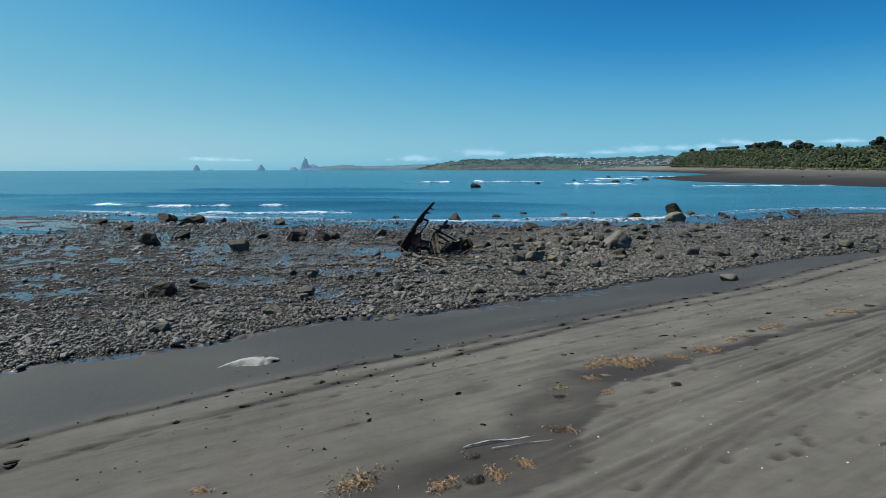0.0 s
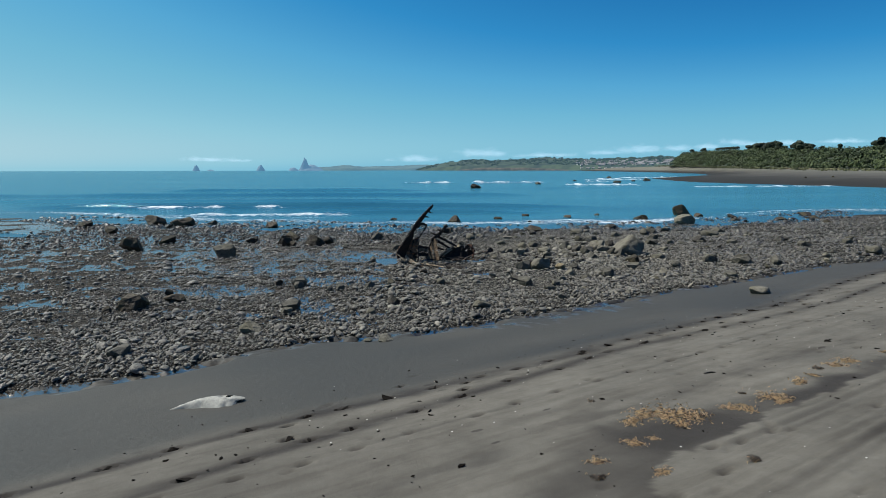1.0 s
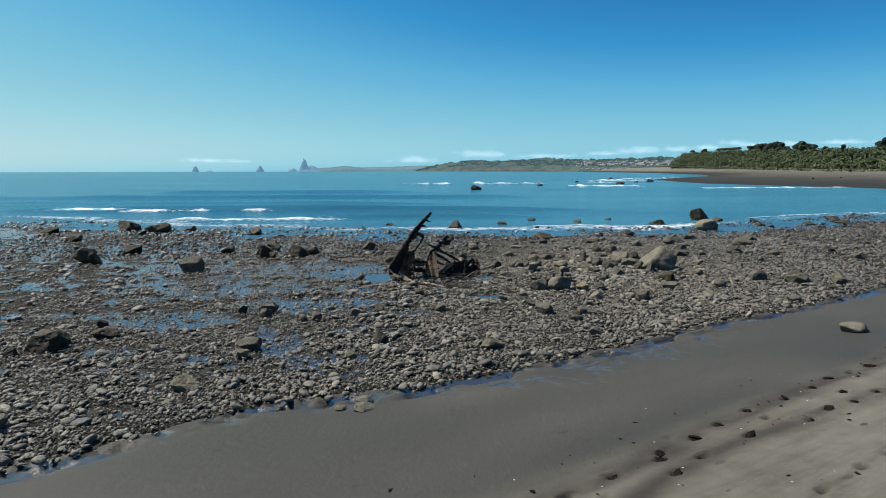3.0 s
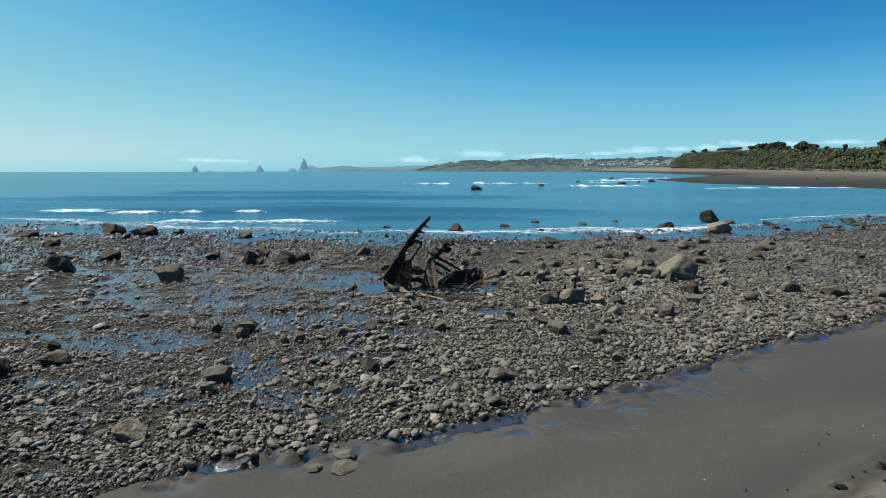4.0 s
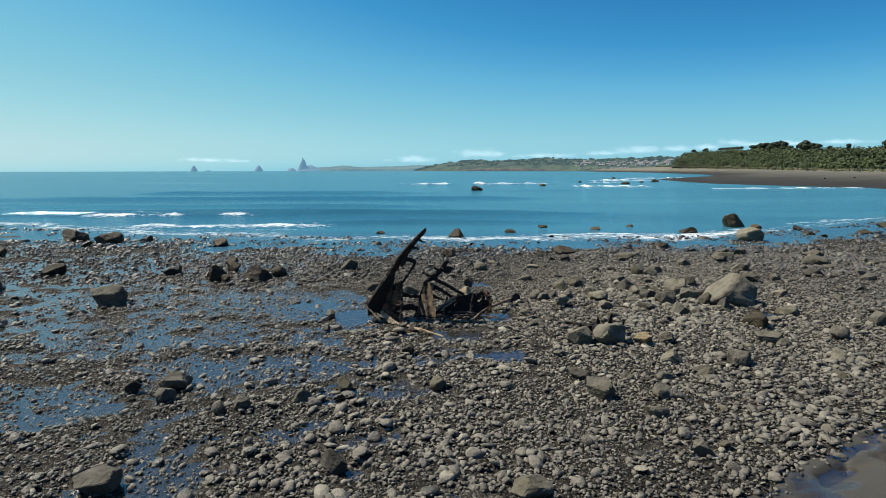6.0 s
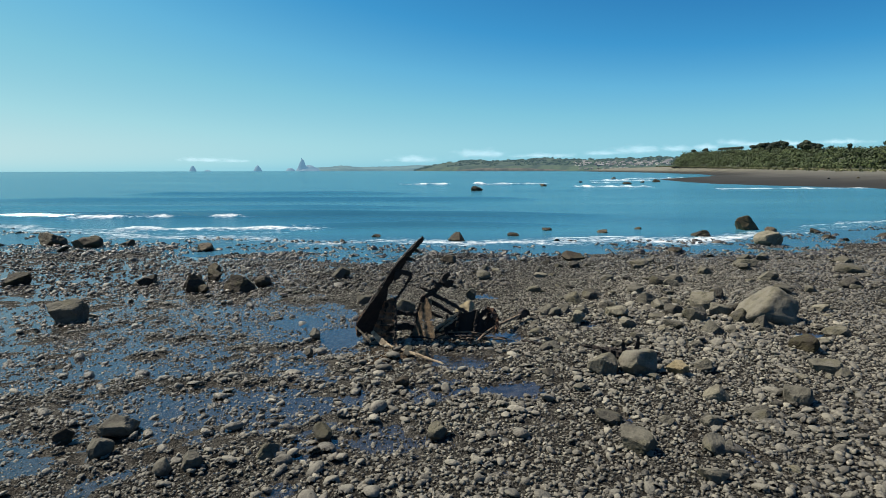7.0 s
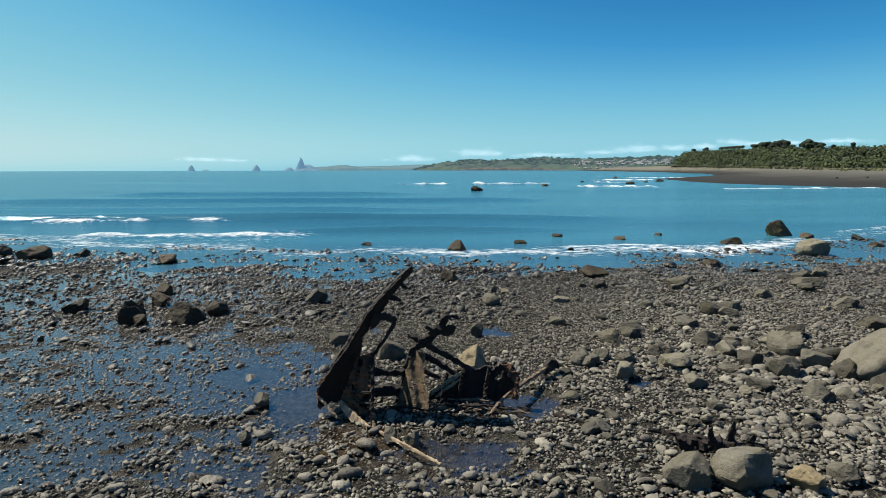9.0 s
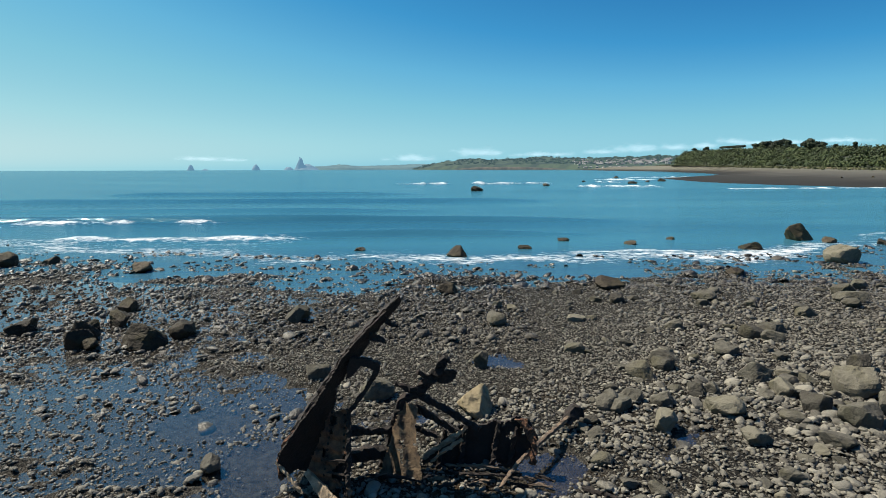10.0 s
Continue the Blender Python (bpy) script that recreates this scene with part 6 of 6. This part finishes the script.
def house_mesh(w, d, h):
    bm = bmesh.new()
    bmesh.ops.create_cube(bm, size=1, matrix=Matrix.Translation((0, 0, h / 2)) @ Matrix.Diagonal((w, d, h, 1)))
    wall = bpy.data.meshes.new("wall")
    bm.to_mesh(wall)
    bm.free()
    o = 0.4
    V = [(-w / 2 - o, -d / 2 - o, h), (w / 2 + o, -d / 2 - o, h), (w / 2 + o, d / 2 + o, h), (-w / 2 - o, d / 2 + o, h), (-w / 2 - o, 0, h + d * 0.28), (w / 2 + o, 0, h + d * 0.28)]
    roof = bpy.data.meshes.new("roof")
    roof.from_pydata(V, [], [(0, 1, 5, 4), (2, 3, 4, 5), (0, 4, 3), (1, 2, 5), (3, 2, 1, 0)])
    wall.materials.append(M_HOUSE)
    roof.materials.append(M_ROOF)
    return wall, roof


M_GLASS = plain("dark_window", (0.02, 0.025, 0.03), (0.05, 0.06, 0.07), 0.3, 0.2, 0, 0.05)


def house(w, d, h):
    t = tagged(new("house"), "small pale house with a grey gable roof on the hill", "house", "houses of the town")
    wall, roof = house_mesh(w, d, h)
    wall_ob = part("wall", wall, None, t)
    part("roof", roof, None, t)
    for k in (-0.28, 0.28):
        bm = bmesh.new()
        bmesh.ops.create_cube(bm, size=1, matrix=Matrix.Translation((k * w, -d / 2 - 0.03, h * 0.55)) @ Matrix.Diagonal((w * 0.22, 0.1, h * 0.4, 1)))
        part("window", bm, M_GLASS, wall_ob)
    return t


# far coast: bearing 'across' (x over y), distance at the shore, crest heights
def far_hills(name, a0, a1, dist, crest_h, deep, seed, mat, label, steep=0.25):
    a, t = np.linspace(a0, a1, 220), np.concatenate([[0, 0.02], np.linspace(0.06, 1, 24), [1.4]])
    T, A = np.meshgrid(t, a, indexing="ij")
    D = dist(A) + deep * T
    top = crest_h(A)
    Z = SEA + top * np.minimum(1, steep * sm(0, 0.05, T) + (1 - steep) * T ** 0.8) * (1 + 0.12 * fbm(A * 60, T * 3, seed, 4)) + (top * 0.10) * fbm(A * 200, T * 12, seed + 3, 3) * sm(0.1, 0.4, T)
    Z = np.where(T > 1.2, -5, Z)
    me = mesh_from(name, np.stack([A * D, D, Z], -1).reshape(-1, 3), grid_faces(len(t), len(a)))
    me.materials.append(mat)
    return tagged(new(name, me), label, "hills", kind="structure"), (a, t, np.stack([A * D, D, Z], -1))


ac = lambda px: (px - 777) / 1048.0
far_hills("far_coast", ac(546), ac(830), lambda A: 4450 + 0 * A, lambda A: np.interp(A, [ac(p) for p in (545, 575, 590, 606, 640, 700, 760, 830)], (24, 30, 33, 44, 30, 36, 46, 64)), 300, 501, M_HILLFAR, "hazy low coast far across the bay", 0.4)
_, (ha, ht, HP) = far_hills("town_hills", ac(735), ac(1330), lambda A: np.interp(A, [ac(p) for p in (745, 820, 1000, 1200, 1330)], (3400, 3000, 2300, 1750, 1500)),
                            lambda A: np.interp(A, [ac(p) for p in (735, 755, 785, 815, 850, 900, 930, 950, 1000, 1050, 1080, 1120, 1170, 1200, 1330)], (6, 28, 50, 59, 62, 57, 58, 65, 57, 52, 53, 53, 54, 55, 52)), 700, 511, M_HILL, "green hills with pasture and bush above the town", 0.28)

# bush and shelter belts on those hills
RT = np.random.default_rng(31)
n = 1300
ia, it = RT.integers(0, len(ha), n), RT.integers(3, len(ht) - 1, n)
keep = (fbm(ha[ia] * 45, ht[it] * 5, 33, 3) > -0.12) | (it > len(ht) - 4)
C = HP[it[keep], ia[keep]]
r = RT.uniform(5, 10, len(C))
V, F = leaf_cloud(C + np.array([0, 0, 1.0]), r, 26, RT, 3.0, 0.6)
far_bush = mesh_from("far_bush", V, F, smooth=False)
# haze before the far leaves is painted as a faint blue glow
far_bush.materials.append(hazed_material("hazed_bush_leaves", (0.02, 0.035, 0.018), (0.045, 0.065, 0.03), 0.05, (0.25, 0.45, 0.6), 0.08))
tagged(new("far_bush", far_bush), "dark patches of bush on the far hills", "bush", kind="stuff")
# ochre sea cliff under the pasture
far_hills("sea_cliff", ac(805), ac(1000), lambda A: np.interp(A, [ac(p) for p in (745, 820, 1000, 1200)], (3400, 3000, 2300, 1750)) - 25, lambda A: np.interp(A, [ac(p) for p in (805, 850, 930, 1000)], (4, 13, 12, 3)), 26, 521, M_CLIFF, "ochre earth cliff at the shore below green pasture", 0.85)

first_house = [house(9, 7, 3.4), house(13, 8, 4.0), house(7, 6, 2.8)]
started = set()
for k in range(170):
    px = 1008 + 172 * RT.random() ** 0.85
    i = int(np.clip(np.searchsorted(ha, ac(px)), 0, len(ha) - 1))
    j = int(RT.integers(1, 9)) if RT.random() < 0.75 else int(RT.integers(8, 15))
    p = HP[j, i]
    kind = int(RT.integers(0, 3))
    m = pose(p[0] + RT.uniform(-6, 6), p[1], p[2] - 0.5 + 0.4, 0, 0, RT.uniform(-40, 40))
    if kind in started:
        copy_thing(first_house[kind], m)
    else:
        started.add(kind)
        first_house[kind].matrix_basis = m


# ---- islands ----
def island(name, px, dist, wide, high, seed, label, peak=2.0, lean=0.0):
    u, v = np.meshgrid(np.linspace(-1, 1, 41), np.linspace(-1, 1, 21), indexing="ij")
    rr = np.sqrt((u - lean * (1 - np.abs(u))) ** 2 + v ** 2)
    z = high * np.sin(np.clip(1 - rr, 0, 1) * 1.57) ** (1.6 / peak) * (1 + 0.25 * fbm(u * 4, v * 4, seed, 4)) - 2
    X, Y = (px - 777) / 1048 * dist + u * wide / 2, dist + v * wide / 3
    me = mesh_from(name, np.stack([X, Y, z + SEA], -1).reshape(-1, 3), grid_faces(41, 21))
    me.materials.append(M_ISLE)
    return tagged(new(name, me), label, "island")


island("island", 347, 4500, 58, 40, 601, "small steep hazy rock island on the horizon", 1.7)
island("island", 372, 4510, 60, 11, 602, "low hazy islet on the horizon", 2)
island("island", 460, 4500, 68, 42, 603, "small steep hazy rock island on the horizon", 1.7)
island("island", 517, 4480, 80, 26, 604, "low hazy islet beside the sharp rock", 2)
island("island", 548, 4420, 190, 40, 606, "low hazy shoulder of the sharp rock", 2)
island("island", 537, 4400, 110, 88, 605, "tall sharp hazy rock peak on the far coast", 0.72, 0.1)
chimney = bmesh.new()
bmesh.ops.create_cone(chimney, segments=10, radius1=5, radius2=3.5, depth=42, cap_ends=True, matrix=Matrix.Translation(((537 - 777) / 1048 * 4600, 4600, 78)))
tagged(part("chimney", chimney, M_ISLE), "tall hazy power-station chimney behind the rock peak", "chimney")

# ---- small clouds low over the horizon ----
CLOUDS = [(365, 282, 42, 4), (420, 284, 30, 3), (735, 283, 45, 6), (850, 273, 48, 7), (1125, 267, 52, 7), (1068, 272, 34, 4), (1190, 265, 30, 5), (1240, 262, 22, 5), (1290, 254, 26, 6), (1320, 257, 30, 4), (1480, 253, 50, 4), (1385, 256, 40, 4), (960, 276, 60, 4)]


def build_clouds():
    a, e = np.linspace(-0.6, 0.9, 520), np.linspace(0, 0.06, 44)
    A, Eh = np.meshgrid(a, e, indexing="ij")
    D = 4750 / np.sqrt(1 + A ** 2)
    X, Y = A * D, D
    c = 0 * A
    for px, py, w, h in CLOUDS:
        ca, ce = (px - 777) / 1048, (300 - py) / 1048
        flat = np.where(Eh < ce, 0.6, 1.25) * h / 1048
        c = np.maximum(c, 1.25 * np.exp(-((A - ca) / (w / 1048)) ** 2 - ((Eh - ce) / flat) ** 2))
    c = np.clip(c + 0.65 * fbm(A * 90, Eh * 190, 701, 5) - 0.30, 0, 1) * sm(0.0, 0.3, c)
    me = mesh_from("cloud_bank", np.stack([X, Y, 4.6 + Eh * D], -1).reshape(-1, 3), grid_faces(len(a), len(e)))
    put_attr(me, "cloud", c)
    m, nt, b = nodes_of("thin_cloud")
    b.inputs["Base Color"].default_value = (0.8, 0.8, 0.8, 1)
    # the clouds' sunlit white is partly a set glow
    b.inputs["Emission Color"].default_value = (0.80, 0.90, 0.95, 1)
    b.inputs["Emission Strength"].default_value = 0.62
    nt.links.new(math_node(nt, "MULTIPLY", attr(nt, "cloud"), 0.27), b.inputs["Alpha"])
    me.materials.append(m)
    ob = tagged(new("backdrop", me), "small white clouds low over the horizon", "clouds", kind="structure")
    return ob


build_clouds()

# drift logs along the far beach
for k in range(26):
    y = RT.uniform(300, 430) if k < 18 else RT.uniform(430, 620)
    x = foot(y) - RT.uniform(3, 16)
    z = foot_height(y) - 0.3
    a, length = RT.uniform(0, 3.14), RT.uniform(2, 6)
    lg = part("drift_log", spar("drift_log", [(-length / 2, 0, 0), (0, 0.2, 0.15), (length / 2, 0, 0.1)], [0.5, 0.6, 0.35], 0.5, 800 + k, 0.03), M_PALE)
    lg.matrix_world = pose(x, y, z, 0, 0, math.degrees(a))
    tagged(lg, "bleached drift log on the far beach", "driftwood", "drift logs")

# ---- cobbles that can be picked apart, before the wreck ----
RP = np.random.default_rng(44)
protos = []
for k in range(10):
    sv, sf = stone_shape(2, RP)
    me = mesh_from("cobble", sv, sf)
    me.materials.append(M_COBBLE)
    protos.append(me)
x, y = stone_spots(520, -3.5, 6.0, 26.0, 31.0, RP)
x, y = x[:300], y[:300]
z = reef_height(x, y)
for px_, py_, pz_ in zip(x, y, z):
    q = float(np.clip(RP.lognormal(math.log(0.085), 0.35), 0.05, 0.19))
    ob = new("cobble", protos[int(RP.integers(0, 10))])
    ob.parent = ground
    ob.matrix_world = Matrix.LocRotScale((px_, py_, pz_ + q * 0.35), Euler((RP.normal(0, 0.25), RP.normal(0, 0.25), RP.uniform(0, 6.28))), (q, q, q))
